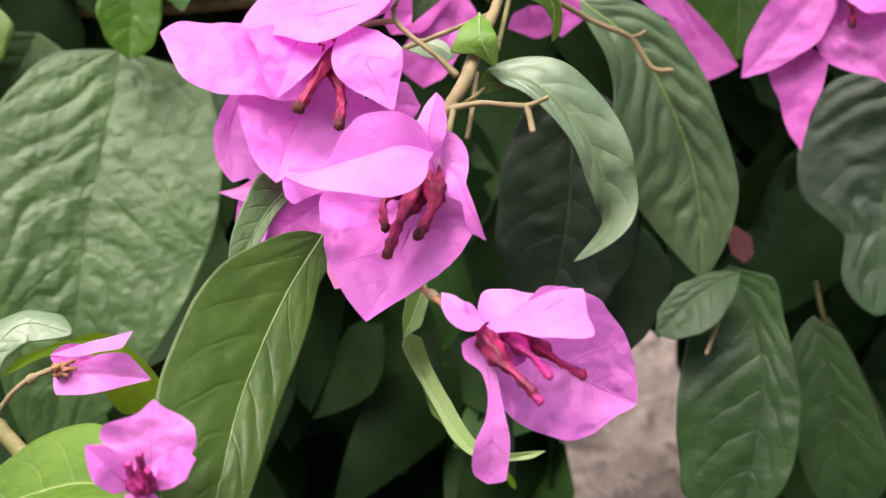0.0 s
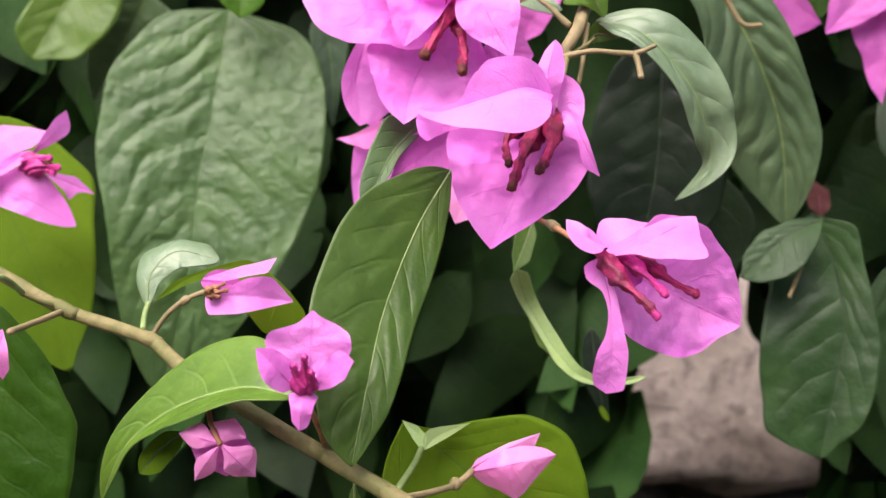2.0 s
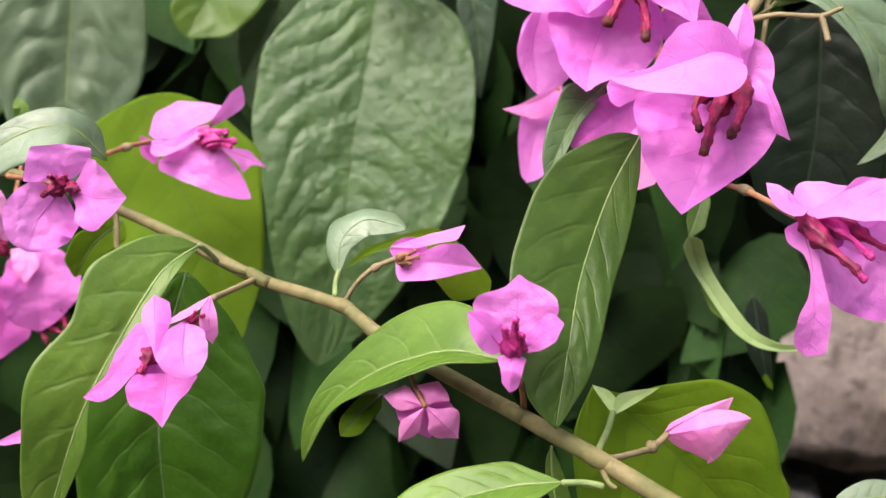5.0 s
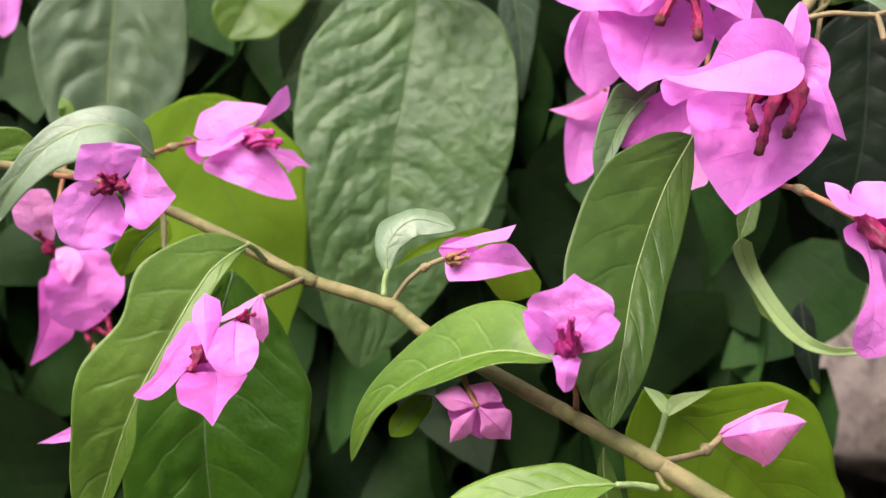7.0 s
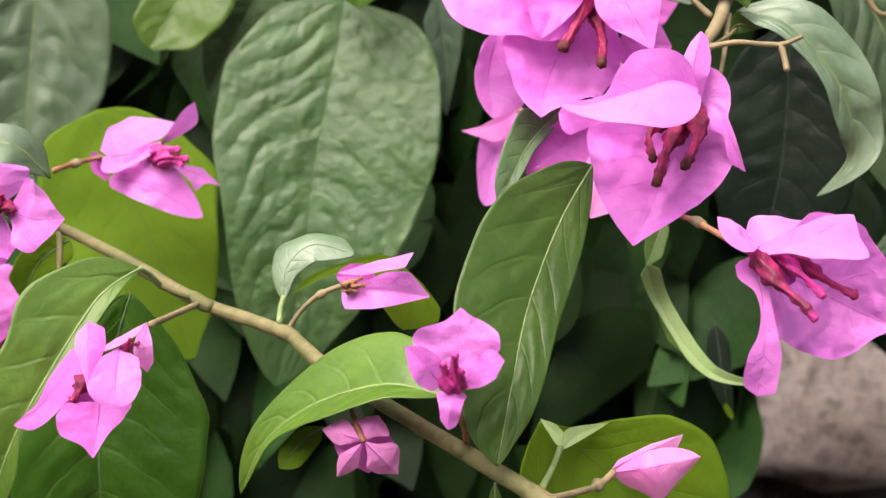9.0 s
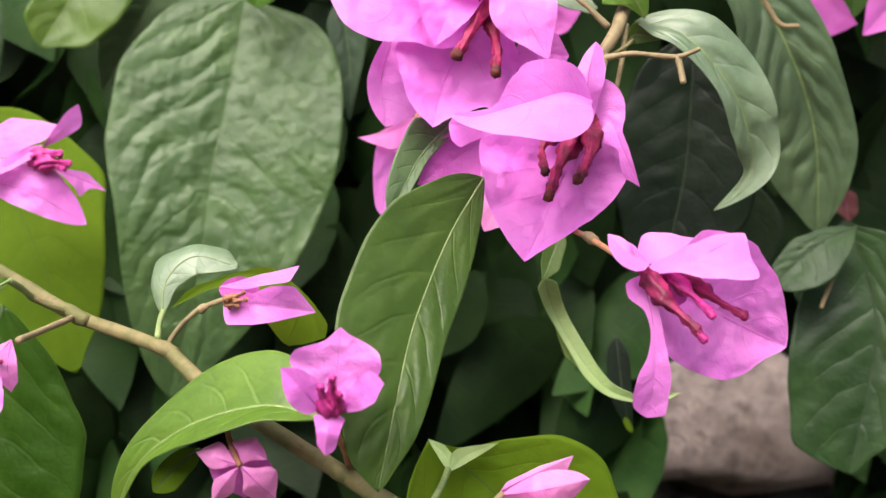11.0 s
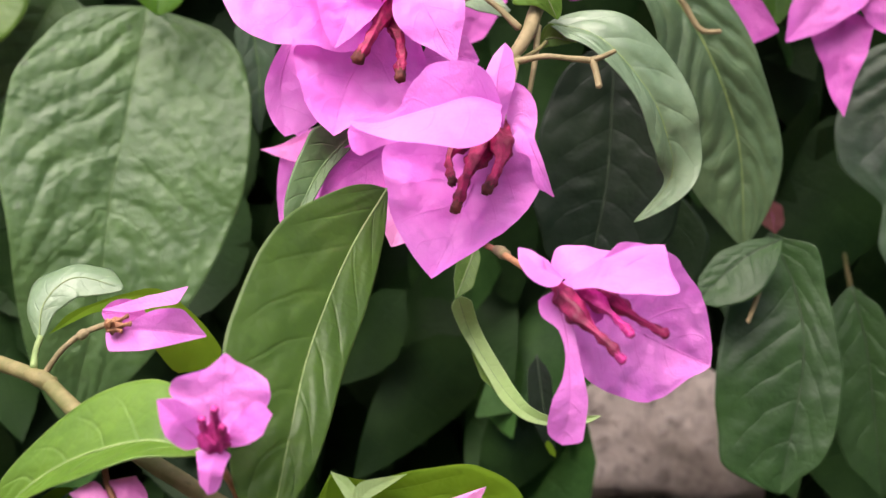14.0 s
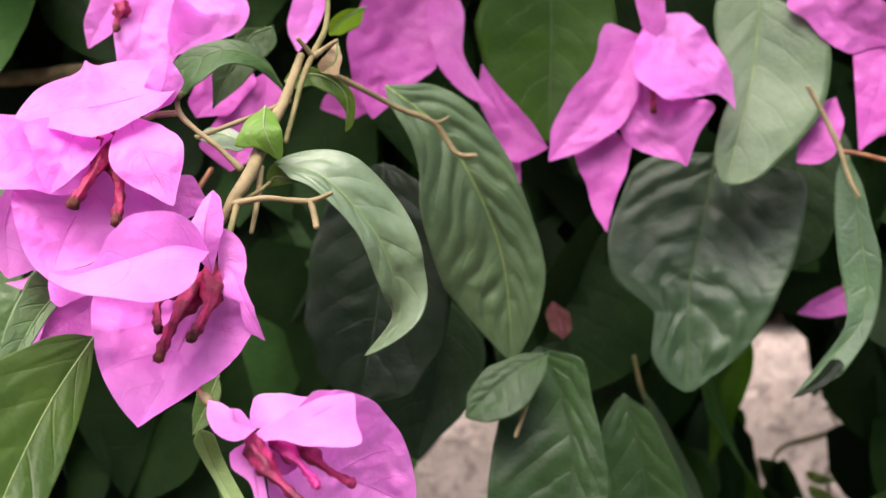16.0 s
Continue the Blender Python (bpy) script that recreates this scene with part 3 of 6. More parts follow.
bract(th, [(-0.0799, 0.2493, 1.2118), (-0.0832, 0.2495, 1.2074), (-0.0872, 0.2532, 1.2017)], (0.15, -0.97, 0.10),
      [0.1, 0.6, 1.3, 2.1, 2.7, 2.5, 1.7, 0.6], [0.1, 0.6, 1.3, 2.0, 2.4, 2.0, 1.2, 0.4], fold=(-10, -12), curl=(-0.2, -0.2), material=BRACT_PALE)
bract(th, [(-0.0802, 0.2520, 1.2147), (-0.0805, 0.2530, 1.2088), (-0.0798, 0.2551, 1.2023)], (0.12, -0.97, 0.20),
      [2.4, 4.6, 6.2, 7.0, 6.6, 5.2, 3.4, 1.5], [2.4, 4.6, 6.2, 7.0, 6.6, 5.2, 3.4, 1.5], fold=(-8, -8), material=BRACT_MID_SHADE)
th = flower("pale pink closed bud on a thin stalk", (-0.0224, 0.2729, 1.1988), stalk_mat=TWIG, stalk=[(-0.0388, 0.2489, 1.1994), (-0.0322, 0.2587, 1.1978), (-0.0261, 0.2667, 1.1973), (-0.0222, 0.2729, 1.1988)], knot=[(-0.0270, 0.2657, 1.1973), (-0.0253, 0.2668, 1.1978)])
bract(th, [(-0.0228, 0.2729, 1.1985), (-0.0139, 0.2653, 1.2026), (-0.0015, 0.2734, 1.2031)], (-0.1111, -0.9540, 0.2785),
      [0.7, 2.1, 3.4, 4.0, 4.4, 4.4, 3.7, 2.6], [3.8, 5.9, 8.4, 8.9, 9.3, 8.2, 5.1, 1.9], fold=(-25, -25), curl=(-0.3, -0.3), material=BRACT_PALE)
bract(th, [(-0.0227, 0.2749, 1.1988), (-0.0150, 0.2744, 1.2035), (-0.0053, 0.2788, 1.2071)], (-0.1043, -0.9578, 0.2677),
      [0.5, 1.4, 1.3, 1.2, 1.2, 0.8, 0.5, 0.2], [0.4, 1.4, 2.8, 3.2, 3.2, 3.3, 3.3, 1.5], fold=(-25, -25), material=BRACT_PALE)
th = flower("drooping magenta flower with a small young one beside it", (-0.1471, 0.2635, 1.2243), stalk_r=0.0009, stalk_mat=TWIG, stalk=[(-0.1347, 0.3046, 1.2327), (-0.1371, 0.2895, 1.2324), (-0.1382, 0.2745, 1.2327)])
bract(th, [(-0.1526, 0.2659, 1.2273), (-0.1571, 0.2611, 1.2203), (-0.1624, 0.2584, 1.2139), (-0.1677, 0.2581, 1.2104)], (0.3462, -0.9113, 0.2227),
      [1.2, 3.9, 4.5, 4.7, 4.5, 4.3, 3.7, 1.8], [2.8, 2.9, 3.0, 2.8, 1.8, 1.0, 1.0, 0.4], fold=(25, -15), nu=40, nv=12, material=BRACT_MID_SHADE)
bract(th, [(-0.1460, 0.2587, 1.2167), (-0.1448, 0.2531, 1.2111), (-0.1441, 0.2485, 1.2058)], (0.3120, -0.8725, 0.3761),
      [7.7, 7.6, 6.6, 5.4, 3.4, 2.0, 1.2, 0.5], [2.7, 7.7, 9.1, 9.7, 9.3, 8.1, 2.8, 1.1], fold=(12, 12), nu=40, nv=12, material=BRACT_MID_SHADE)
bract(th, [(-0.1400, 0.2571, 1.2305), (-0.1384, 0.2495, 1.2247), (-0.1370, 0.2468, 1.2184)], (0.2997, -0.7004, 0.6478),
      [0.9, 3.0, 5.1, 5.5, 6.0, 5.9, 4.8, 3.4], [0.7, 2.1, 4.0, 4.6, 5.5, 6.6, 5.5, 3.5], fold=(14, 14), nu=40, nv=12)
bract(th, [(-0.1488, 0.2607, 1.2361), (-0.1467, 0.2541, 1.2305), (-0.1454, 0.2502, 1.2216)], (0.3209, -0.8053, 0.4985),
      [3.8, 4.0, 4.3, 4.0, 3.4, 2.5, 1.6, 0.7], [0.8, 2.6, 3.2, 3.2, 2.4, 1.6, 0.8, 0.3], fold=(-15, -20), curl=(-0.2, -0.2))
bract(th, [(-0.1464, 0.2590, 1.2289), (-0.1394, 0.2563, 1.2322), (-0.1343, 0.2607, 1.2361)], (0.2983, -0.7694, 0.5649),
      [0.2, 0.9, 1.6, 1.6, 1.3, 1.0, 0.6, 0.2], [0.2, 0.6, 1.1, 1.0, 1.0, 1.2, 0.7, 0.3], fold=(-20, 20), material=BRACT_PALE)
bract(th, [(-0.1343, 0.2607, 1.2359), (-0.1337, 0.2562, 1.2309), (-0.1335, 0.2575, 1.2245)], (0.2809, -0.9405, 0.1914),
      [0.2, 0.7, 1.4, 1.9, 2.1, 2.0, 1.8, 0.7], [0.3, 0.8, 1.7, 2.2, 2.5, 1.9, 1.4, 0.6], fold=(-10, 20), material=BRACT_PALE)
bract(th, [(-0.1503, 0.2676, 1.2248), (-0.1527, 0.2649, 1.2180), (-0.1531, 0.2622, 1.2114)], (0.3249, -0.9195, 0.2210),
      [1.3, 4.3, 5.8, 6.2, 6.4, 6.5, 6.4, 2.6], [0.7, 2.3, 3.6, 3.6, 3.9, 4.5, 3.1, 1.3], fold=(10, 10), material=BRACT_DEEP_SHADE)
tube(th, [(-0.1501, 0.2613, 1.2225), (-0.1505, 0.2581, 1.2204), (-0.1512, 0.2548, 1.2176)], tip=False, material=TUBE_PINK, r=0.00110)
tube(th, [(-0.1393, 0.2581, 1.2298), (-0.1365, 0.2562, 1.2312), (-0.1342, 0.2543, 1.2323)], tip=False, material=TUBE, r=0.00060)
tube(th, [(-0.1400, 0.2581, 1.2303), (-0.1380, 0.2562, 1.2313), (-0.1362, 0.2544, 1.2333)], tip=False, material=TUBE, r=0.00050)
th = flower("magenta flower in profile on a short reddish stalk", (-0.1925, 0.3827, 1.2673), stalk_r=0.0009, stalk=[(-0.1981, 0.3583, 1.2647), (-0.1952, 0.3715, 1.2664), (-0.1921, 0.3827, 1.2672)], knot=[(-0.1960, 0.3684, 1.2658), (-0.1944, 0.3705, 1.2666)])
bract(th, [(-0.1935, 0.3869, 1.2694), (-0.1803, 0.3815, 1.2757), (-0.1648, 0.3819, 1.2791)], (0.3050, -0.8081, 0.5039),
      [7.6, 9.1, 9.1, 8.5, 7.1, 4.9, 3.0, 1.3], [1.2, 4.0, 6.3, 7.9, 8.7, 7.0, 5.3, 2.6], fold=(-20, 15))
bract(th, [(-0.1911, 0.3827, 1.2676), (-0.1804, 0.3745, 1.2661), (-0.1688, 0.3772, 1.2729)], (0.3098, -0.7944, 0.5224),
      [0.3, 1.2, 2.5, 2.9, 2.6, 2.5, 2.1, 1.0], [0.7, 1.9, 3.7, 6.9, 2.5, 2.2, 2.6, 1.2], fold=(10, 25))
bract(th, [(-0.1704, 0.3811, 1.2717), (-0.1623, 0.3778, 1.2786), (-0.1569, 0.3766, 1.2861)], (0.2706, -0.9623, 0.0276),
      [0.2, 0.6, 1.2, 1.8, 2.1, 2.1, 1.7, 0.7], [0.3, 0.8, 1.6, 2.4, 3.3, 4.2, 3.1, 1.5], fold=(20, -10))
bract(th, [(-0.1881, 0.3800, 1.2606), (-0.1727, 0.3737, 1.2587), (-0.1551, 0.3766, 1.2481)], (0.2898, -0.9542, 0.0748),
      [1.6, 3.8, 6.6, 9.3, 9.7, 7.5, 5.2, 2.5], [3.0, 3.9, 5.1, 5.8, 5.6, 4.8, 3.4, 1.9], fold=(-15, 10), nu=40, nv=12)
bract(th, [(-0.1671, 0.3824, 1.2647), (-0.1604, 0.3866, 1.2619), (-0.1530, 0.3907, 1.2574)], (0.2584, -0.8024, 0.5379),
      [0.3, 0.9, 1.8, 2.2, 2.8, 1.9, 1.1, 0.4], [0.4, 1.2, 2.5, 4.5, 6.7, 2.3, 0.8, 0.3], fold=(10, 10))
bract(th, [(-0.1931, 0.3828, 1.2688), (-0.1940, 0.3820, 1.2654), (-0.1898, 0.3809, 1.2596)], (0.3311, -0.9417, 0.0589),
      [3.0, 4.2, 4.0, 4.0, 3.7, 3.2, 2.7, 2.3], [1.9, 1.5, 0.9, 1.3, 1.6, 1.1, 0.6, 0.3], fold=(10, 10), material=BRACT_DEEP_SHADE)
tube(th, [(-0.1758, 0.3788, 1.2689), (-0.1680, 0.3760, 1.2704), (-0.1613, 0.3730, 1.2705)], tip=False, material=TUBE_ROSE, r=0.00130)
tube(th, [(-0.1735, 0.3777, 1.2674), (-0.1659, 0.3752, 1.2682), (-0.1584, 0.3726, 1.2675)], tip=False, material=TUBE_ROSE, r=0.00130)
tube(th, [(-0.1715, 0.3775, 1.2662), (-0.1649, 0.3751, 1.2667), (-0.1599, 0.3725, 1.2660)], tip=False, material=TUBE_ROSE, r=0.00130)
th = flower("open magenta flower showing three short tubes", (-0.1811, 0.2855, 1.2610), stalk=[(-0.2195, 0.3326, 1.2599), (-0.1992, 0.3076, 1.2611), (-0.1815, 0.2865, 1.2609)])
bract(th, [(-0.1807, 0.2856, 1.2619), (-0.1807, 0.2832, 1.2676), (-0.1803, 0.2827, 1.2726)], (0.3877, -0.8710, 0.3019),
      [0.7, 2.2, 4.7, 10.6, 9.6, 8.7, 8.0, 7.6], [0.8, 2.7, 4.6, 5.9, 7.0, 7.9, 8.0, 7.9], fold=(12, 12))
bract(th, [(-0.1819, 0.2854, 1.2598), (-0.1871, 0.2806, 1.2524), (-0.1890, 0.2777, 1.2444)], (0.4038, -0.9086, 0.1066),
      [2.8, 6.5, 9.7, 10.0, 10.1, 10.0, 8.1, 5.4], [2.3, 6.6, 8.3, 9.1, 9.4, 8.0, 6.2, 4.7], fold=(12, 12), nu=40, nv=12)
bract(th, [(-0.1792, 0.2844, 1.2602), (-0.1706, 0.2812, 1.2583), (-0.1624, 0.2812, 1.2583)], (0.3650, -0.9264, 0.0925),
      [1.3, 4.5, 9.8, 9.9, 9.2, 7.6, 4.6, 1.8], [0.7, 2.1, 4.1, 7.4, 9.1, 6.1, 3.6, 1.5], fold=(12, 12))
tube(th, [(-0.1805, 0.2845, 1.2608), (-0.1828, 0.2809, 1.2602), (-0.1840, 0.2773, 1.2594)], tip=False, material=TUBE_PINK, r=0.00100)
tube(th, [(-0.1805, 0.2845, 1.2611), (-0.1812, 0.2812, 1.2629), (-0.1817, 0.2778, 1.2646)], tip=False, material=TUBE_PINK, r=0.00100)
tube(th, [(-0.1802, 0.2845, 1.2611), (-0.1771, 0.2815, 1.2610), (-0.1746, 0.2784, 1.2607)], tip=False, material=TUBE_PINK, r=0.00100)
tube(th, [(-0.1805, 0.2845, 1.2611), (-0.1791, 0.2822, 1.2628), (-0.1781, 0.2798, 1.2645)], tip=False, r=0.00060)
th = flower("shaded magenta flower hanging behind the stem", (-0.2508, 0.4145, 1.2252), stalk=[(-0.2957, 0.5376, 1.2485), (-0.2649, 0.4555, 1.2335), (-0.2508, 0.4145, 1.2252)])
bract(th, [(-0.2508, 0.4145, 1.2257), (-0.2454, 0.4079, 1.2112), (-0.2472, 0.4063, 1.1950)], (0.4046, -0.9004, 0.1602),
      [3.1, 9.1, 11.9, 14.9, 14.1, 10.1, 7.0, 3.4], [3.5, 10.6, 12.7, 14.6, 15.3, 14.2, 12.6, 8.9], fold=(15, 15), material=BRACT_MID_SHADE)
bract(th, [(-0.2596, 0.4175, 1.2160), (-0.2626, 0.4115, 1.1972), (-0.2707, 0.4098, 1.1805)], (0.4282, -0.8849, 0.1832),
      [0.7, 2.1, 4.2, 6.8, 10.0, 7.1, 4.3, 1.8], [3.0, 7.1, 6.2, 5.1, 3.5, 1.8, 1.0, 0.4], fold=(10, 10), material=BRACT_DEEP_SHADE)
bract(th, [(-0.2530, 0.4096, 1.2270), (-0.2502, 0.4065, 1.2210), (-0.2498, 0.4032, 1.2141)], (0.4150, -0.8988, 0.1411),
      [0.8, 2.5, 3.6, 3.8, 4.4, 2.9, 1.6, 0.7], [4.7, 4.8, 5.1, 5.2, 5.2, 4.8, 3.2, 1.3], fold=(10, 10), material=BRACT_PALE)
tube(th, [(-0.2467, 0.4120, 1.2017), (-0.2425, 0.4093, 1.1957), (-0.2361, 0.4070, 1.1930)], r=0.00130)
tube(th, [(-0.2444, 0.4122, 1.2039), (-0.2391, 0.4098, 1.2000), (-0.2361, 0.4072, 1.1941)], r=0.00130)
tube(th, [(-0.2489, 0.4118, 1.1995), (-0.2470, 0.4092, 1.1946), (-0.2451, 0.4069, 1.1914)], r=0.00130)
th = flower("pale magenta flower bud half hidden by a leaf", (-0.2383, 0.3653, 1.2362), stalk=[(-0.2869, 0.4882, 1.2571), (-0.2538, 0.4063, 1.2434), (-0.2383, 0.3653, 1.2362)])
bract(th, [(-0.2374, 0.3650, 1.2333), (-0.2419, 0.3621, 1.2433), (-0.2446, 0.3630, 1.2527)], (0.4389, -0.8922, 0.1066),
      [0.5, 1.7, 3.3, 4.6, 6.4, 6.2, 4.6, 2.0], [0.8, 2.6, 4.6, 6.2, 7.4, 7.8, 7.2, 6.3], fold=(10, 10), material=BRACT_PALE)
tube(th, [(-0.2374, 0.3647, 1.2304), (-0.2382, 0.3627, 1.2346), (-0.2399, 0.3605, 1.2378)], r=0.00110)
th = flower("tip of a magenta flower below a large leaf", (-0.1930, 0.2805, 1.1948), stalk=[(-0.2402, 0.4008, 1.1911), (-0.2082, 0.3206, 1.1934), (-0.1930, 0.2805, 1.1948)])
bract(th, [(-0.1907, 0.2844, 1.1937), (-0.1972, 0.2823, 1.1926), (-0.2048, 0.2801, 1.1905)], (0.4151, -0.8691, 0.2688),
      [0.3, 1.1, 2.1, 2.1, 1.8, 1.5, 0.8, 0.3], [0.4, 1.4, 2.2, 1.6, 1.1, 0.7, 0.4, 0.2], fold=(10, 10))
th = flower("magenta flower at the edge of the shrub", (-0.3003, 0.4660, 1.3333), stalk=[(-0.3521, 0.5923, 1.3865), (-0.3166, 0.5082, 1.3517), (-0.3003, 0.4660, 1.3333)])
bract(th, [(-0.3003, 0.4660, 1.3333), (-0.2971, 0.4626, 1.3193), (-0.2980, 0.4592, 1.3069)], (0.4494, -0.8916, -0.0548),
      [0.6, 2.0, 3.9, 6.0, 4.9, 4.3, 3.9, 1.9], [1.4, 4.6, 9.1, 11.6, 11.4, 10.8, 9.6, 5.2], fold=(10, 10))

# ---------------------------------------------------------------- central flower cluster
th = flower("large magenta flower with three dark withered tubes, facing down", (-0.0011, 0.3082, 1.2860), stalk_mat=STEM, stalk=[(0.0036, 0.3264, 1.3055), (0.0014, 0.3193, 1.2960), (-0.0008, 0.3102, 1.2860)])
bract(th, [(-0.0024, 0.3102, 1.2860), (-0.0078, 0.3069, 1.2733), (-0.0130, 0.2996, 1.2617), (-0.0180, 0.2886, 1.2524)], (-0.0773, -0.9946, 0.0688),
      [8.3, 14.0, 15.4, 14.7, 12.0, 8.2, 4.5, 1.8], [3.4, 11.3, 19.1, 23.1, 21.0, 17.9, 13.5, 8.3], fold=(14, 14), nu=48, nv=14, curl=(0.1, 0.1))
bract(th, [(-0.0023, 0.2967, 1.2913), (-0.0096, 0.2899, 1.2930), (-0.0189, 0.2825, 1.2902), (-0.0297, 0.2802, 1.2873), (-0.0364, 0.2863, 1.2875)], (-0.0588, -0.9927, -0.1052),
      [0.6, 0.9, 0.7, 0.7, 0.5, 0.4, 0.3, 0.4], [1.6, 5.0, 8.5, 9.5, 7.4, 1.8, 1.6, 0.9], fold=(0, -8), nu=48, nv=14)
bract(th, [(-0.0023, 0.2962, 1.2916), (-0.0096, 0.2894, 1.2933), (-0.0189, 0.2821, 1.2905), (-0.0297, 0.2797, 1.2875), (-0.0364, 0.2858, 1.2877)], (-0.0588, -0.5305, 0.8457),
      [1.9, 5.9, 10.9, 15.5, 16.9, 9.4, 3.1, 1.7], [1.6, 0.3, 0.5, 0.4, 0.8, 1.0, 1.2, 1.3], fold=(0, 0), nu=48, nv=14, ribbed=False)
bract(th, [(-0.0225, 0.2859, 1.2840), (-0.0296, 0.2849, 1.2838), (-0.0370, 0.2881, 1.2855)], (-0.0213, -0.9996, 0.0197),
      [0.1, 0.3, 0.6, 1.2, 2.7, 4.5, 3.9, 2.1], [0.5, 1.8, 2.8, 3.3, 3.4, 3.4, 3.3, 2.8], fold=(8, 8), nu=30, nv=9, ribbed=False)
bract(th, [(-0.0018, 0.3002, 1.2861), (-0.0035, 0.2972, 1.2956), (-0.0016, 0.3003, 1.3058)], (-0.1004, -0.9948, -0.0175),
      [0.6, 1.8, 3.6, 3.7, 3.9, 2.9, 2.2, 1.1], [0.4, 1.3, 2.7, 3.7, 4.3, 4.2, 3.1, 2.3], fold=(-20, -20))
bract(th, [(-0.0008, 0.3043, 1.2871), (0.0029, 0.3002, 1.2861), (0.0062, 0.2974, 1.2788), (0.0104, 0.2985, 1.2704)], (-0.1258, -0.9917, 0.0275),
      [7.3, 9.9, 4.2, 1.4, 1.4, 1.0, 0.6, 0.2], [2.0, 4.7, 4.6, 4.3, 1.3, 2.3, 2.6, 1.1], fold=(12, 12), nu=44, nv=12)
tube(th, [(-0.0040, 0.3090, 1.2838), (-0.0106, 0.3019, 1.2832), (-0.0141, 0.2975, 1.2797), (-0.0136, 0.2919, 1.2746)], r=0.00120)
tube(th, [(-0.0034, 0.3082, 1.2861), (-0.0071, 0.2996, 1.2803), (-0.0105, 0.2910, 1.2748), (-0.0123, 0.2864, 1.2694)], r=0.00150)
tube(th, [(-0.0024, 0.3065, 1.2883), (-0.0020, 0.2976, 1.2811), (-0.0034, 0.2922, 1.2766), (-0.0054, 0.2888, 1.2733)], r=0.00150)
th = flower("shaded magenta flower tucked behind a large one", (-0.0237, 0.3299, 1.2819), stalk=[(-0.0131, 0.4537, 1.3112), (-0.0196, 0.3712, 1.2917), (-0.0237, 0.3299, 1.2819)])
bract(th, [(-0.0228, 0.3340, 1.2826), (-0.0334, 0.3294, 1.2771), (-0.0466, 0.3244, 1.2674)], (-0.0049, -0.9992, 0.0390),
      [2.6, 7.2, 7.9, 8.4, 7.6, 6.1, 4.7, 1.9], [0.7, 2.3, 4.4, 6.3, 6.5, 5.8, 3.7, 1.6], fold=(10, 10), material=BRACT_DEEP_SHADE)
bract(th, [(-0.0237, 0.3292, 1.2755), (-0.0254, 0.3241, 1.2645), (-0.0282, 0.3231, 1.2553)], (-0.0327, -0.9971, 0.0680),
      [0.5, 1.5, 2.9, 4.5, 4.9, 4.6, 4.6, 2.3], [1.0, 3.2, 5.2, 5.0, 4.7, 4.1, 3.3, 1.4], fold=(10, 10), material=BRACT_PALE)
th = flower("large magenta flower with two dark tubes topping the cluster", (-0.0292, 0.3379, 1.3200), stalk_mat=TWIG, stalk=[(-0.0127, 0.3406, 1.3257), (-0.0206, 0.3445, 1.3249), (-0.0298, 0.3440, 1.3203)])
bract(th, [(-0.0294, 0.3396, 1.3163), (-0.0366, 0.3341, 1.3027), (-0.0411, 0.3270, 1.2924), (-0.0422, 0.3160, 1.2834)], (0.1162, -0.9932, 0.0054),
      [4.9, 12.1, 16.5, 17.1, 16.4, 14.7, 10.8, 2.9], [2.1, 6.9, 12.4, 15.6, 16.5, 12.7, 8.1, 4.5], fold=(14, 14), nu=48, nv=14)
bract(th, [(-0.0336, 0.3356, 1.3169), (-0.0465, 0.3314, 1.3152), (-0.0591, 0.3275, 1.3165), (-0.0737, 0.3301, 1.3220)], (0.1613, -0.9423, 0.2934),
      [4.1, 13.0, 12.5, 11.3, 11.5, 10.4, 6.2, 2.6], [10.8, 11.9, 12.0, 11.2, 9.9, 8.9, 7.4, 5.4], fold=(12, -10), nu=44, nv=12)
bract(th, [(-0.0366, 0.3302, 1.3232), (-0.0390, 0.3212, 1.3140), (-0.0421, 0.3172, 1.3046)], (0.1196, -0.9797, 0.1612),
      [3.0, 9.3, 8.5, 7.6, 6.5, 4.8, 3.0, 1.3], [1.4, 4.5, 8.9, 12.0, 9.4, 6.8, 4.6, 2.3], fold=(14, 10), nu=40, nv=12)
bract(th, [(-0.0124, 0.3332, 1.3319), (-0.0326, 0.3265, 1.3264), (-0.0525, 0.3283, 1.3236)], (0.0965, -0.8995, 0.4262),
      [1.3, 4.2, 6.8, 8.8, 10.7, 7.3, 4.3, 1.8], [15.0, 17.2, 19.8, 21.6, 22.3, 20.8, 16.3, 11.1], fold=(20, -30), nu=44, nv=12)
bract(th, [(-0.0255, 0.3335, 1.3252), (-0.0204, 0.3214, 1.3155), (-0.0124, 0.3179, 1.3016)], (0.0633, -0.9753, 0.2117),
      [1.1, 3.7, 7.5, 10.0, 10.2, 8.4, 4.9, 2.0], [0.8, 2.5, 4.8, 7.0, 8.7, 6.9, 3.9, 1.9], fold=(-12, 10), nu=40, nv=12)
bract(th, [(-0.0214, 0.3344, 1.3242), (-0.0165, 0.3310, 1.3305), (-0.0146, 0.3319, 1.3393)], (0.0494, -0.9945, -0.0921),
      [0.8, 2.7, 4.2, 4.6, 4.6, 4.4, 3.5, 1.4], [0.4, 1.1, 2.1, 3.6, 4.1, 4.9, 3.2, 1.4], fold=(-15, -15))
bract(th, [(-0.0221, 0.3422, 1.3028), (-0.0143, 0.3403, 1.3043), (-0.0060, 0.3381, 1.3028)], (0.0413, -0.9991, -0.0126),
      [0.6, 1.8, 3.7, 4.2, 5.0, 5.5, 3.5, 1.5], [2.2, 6.8, 7.1, 7.2, 7.2, 6.8, 5.5, 3.4], fold=(10, 10))
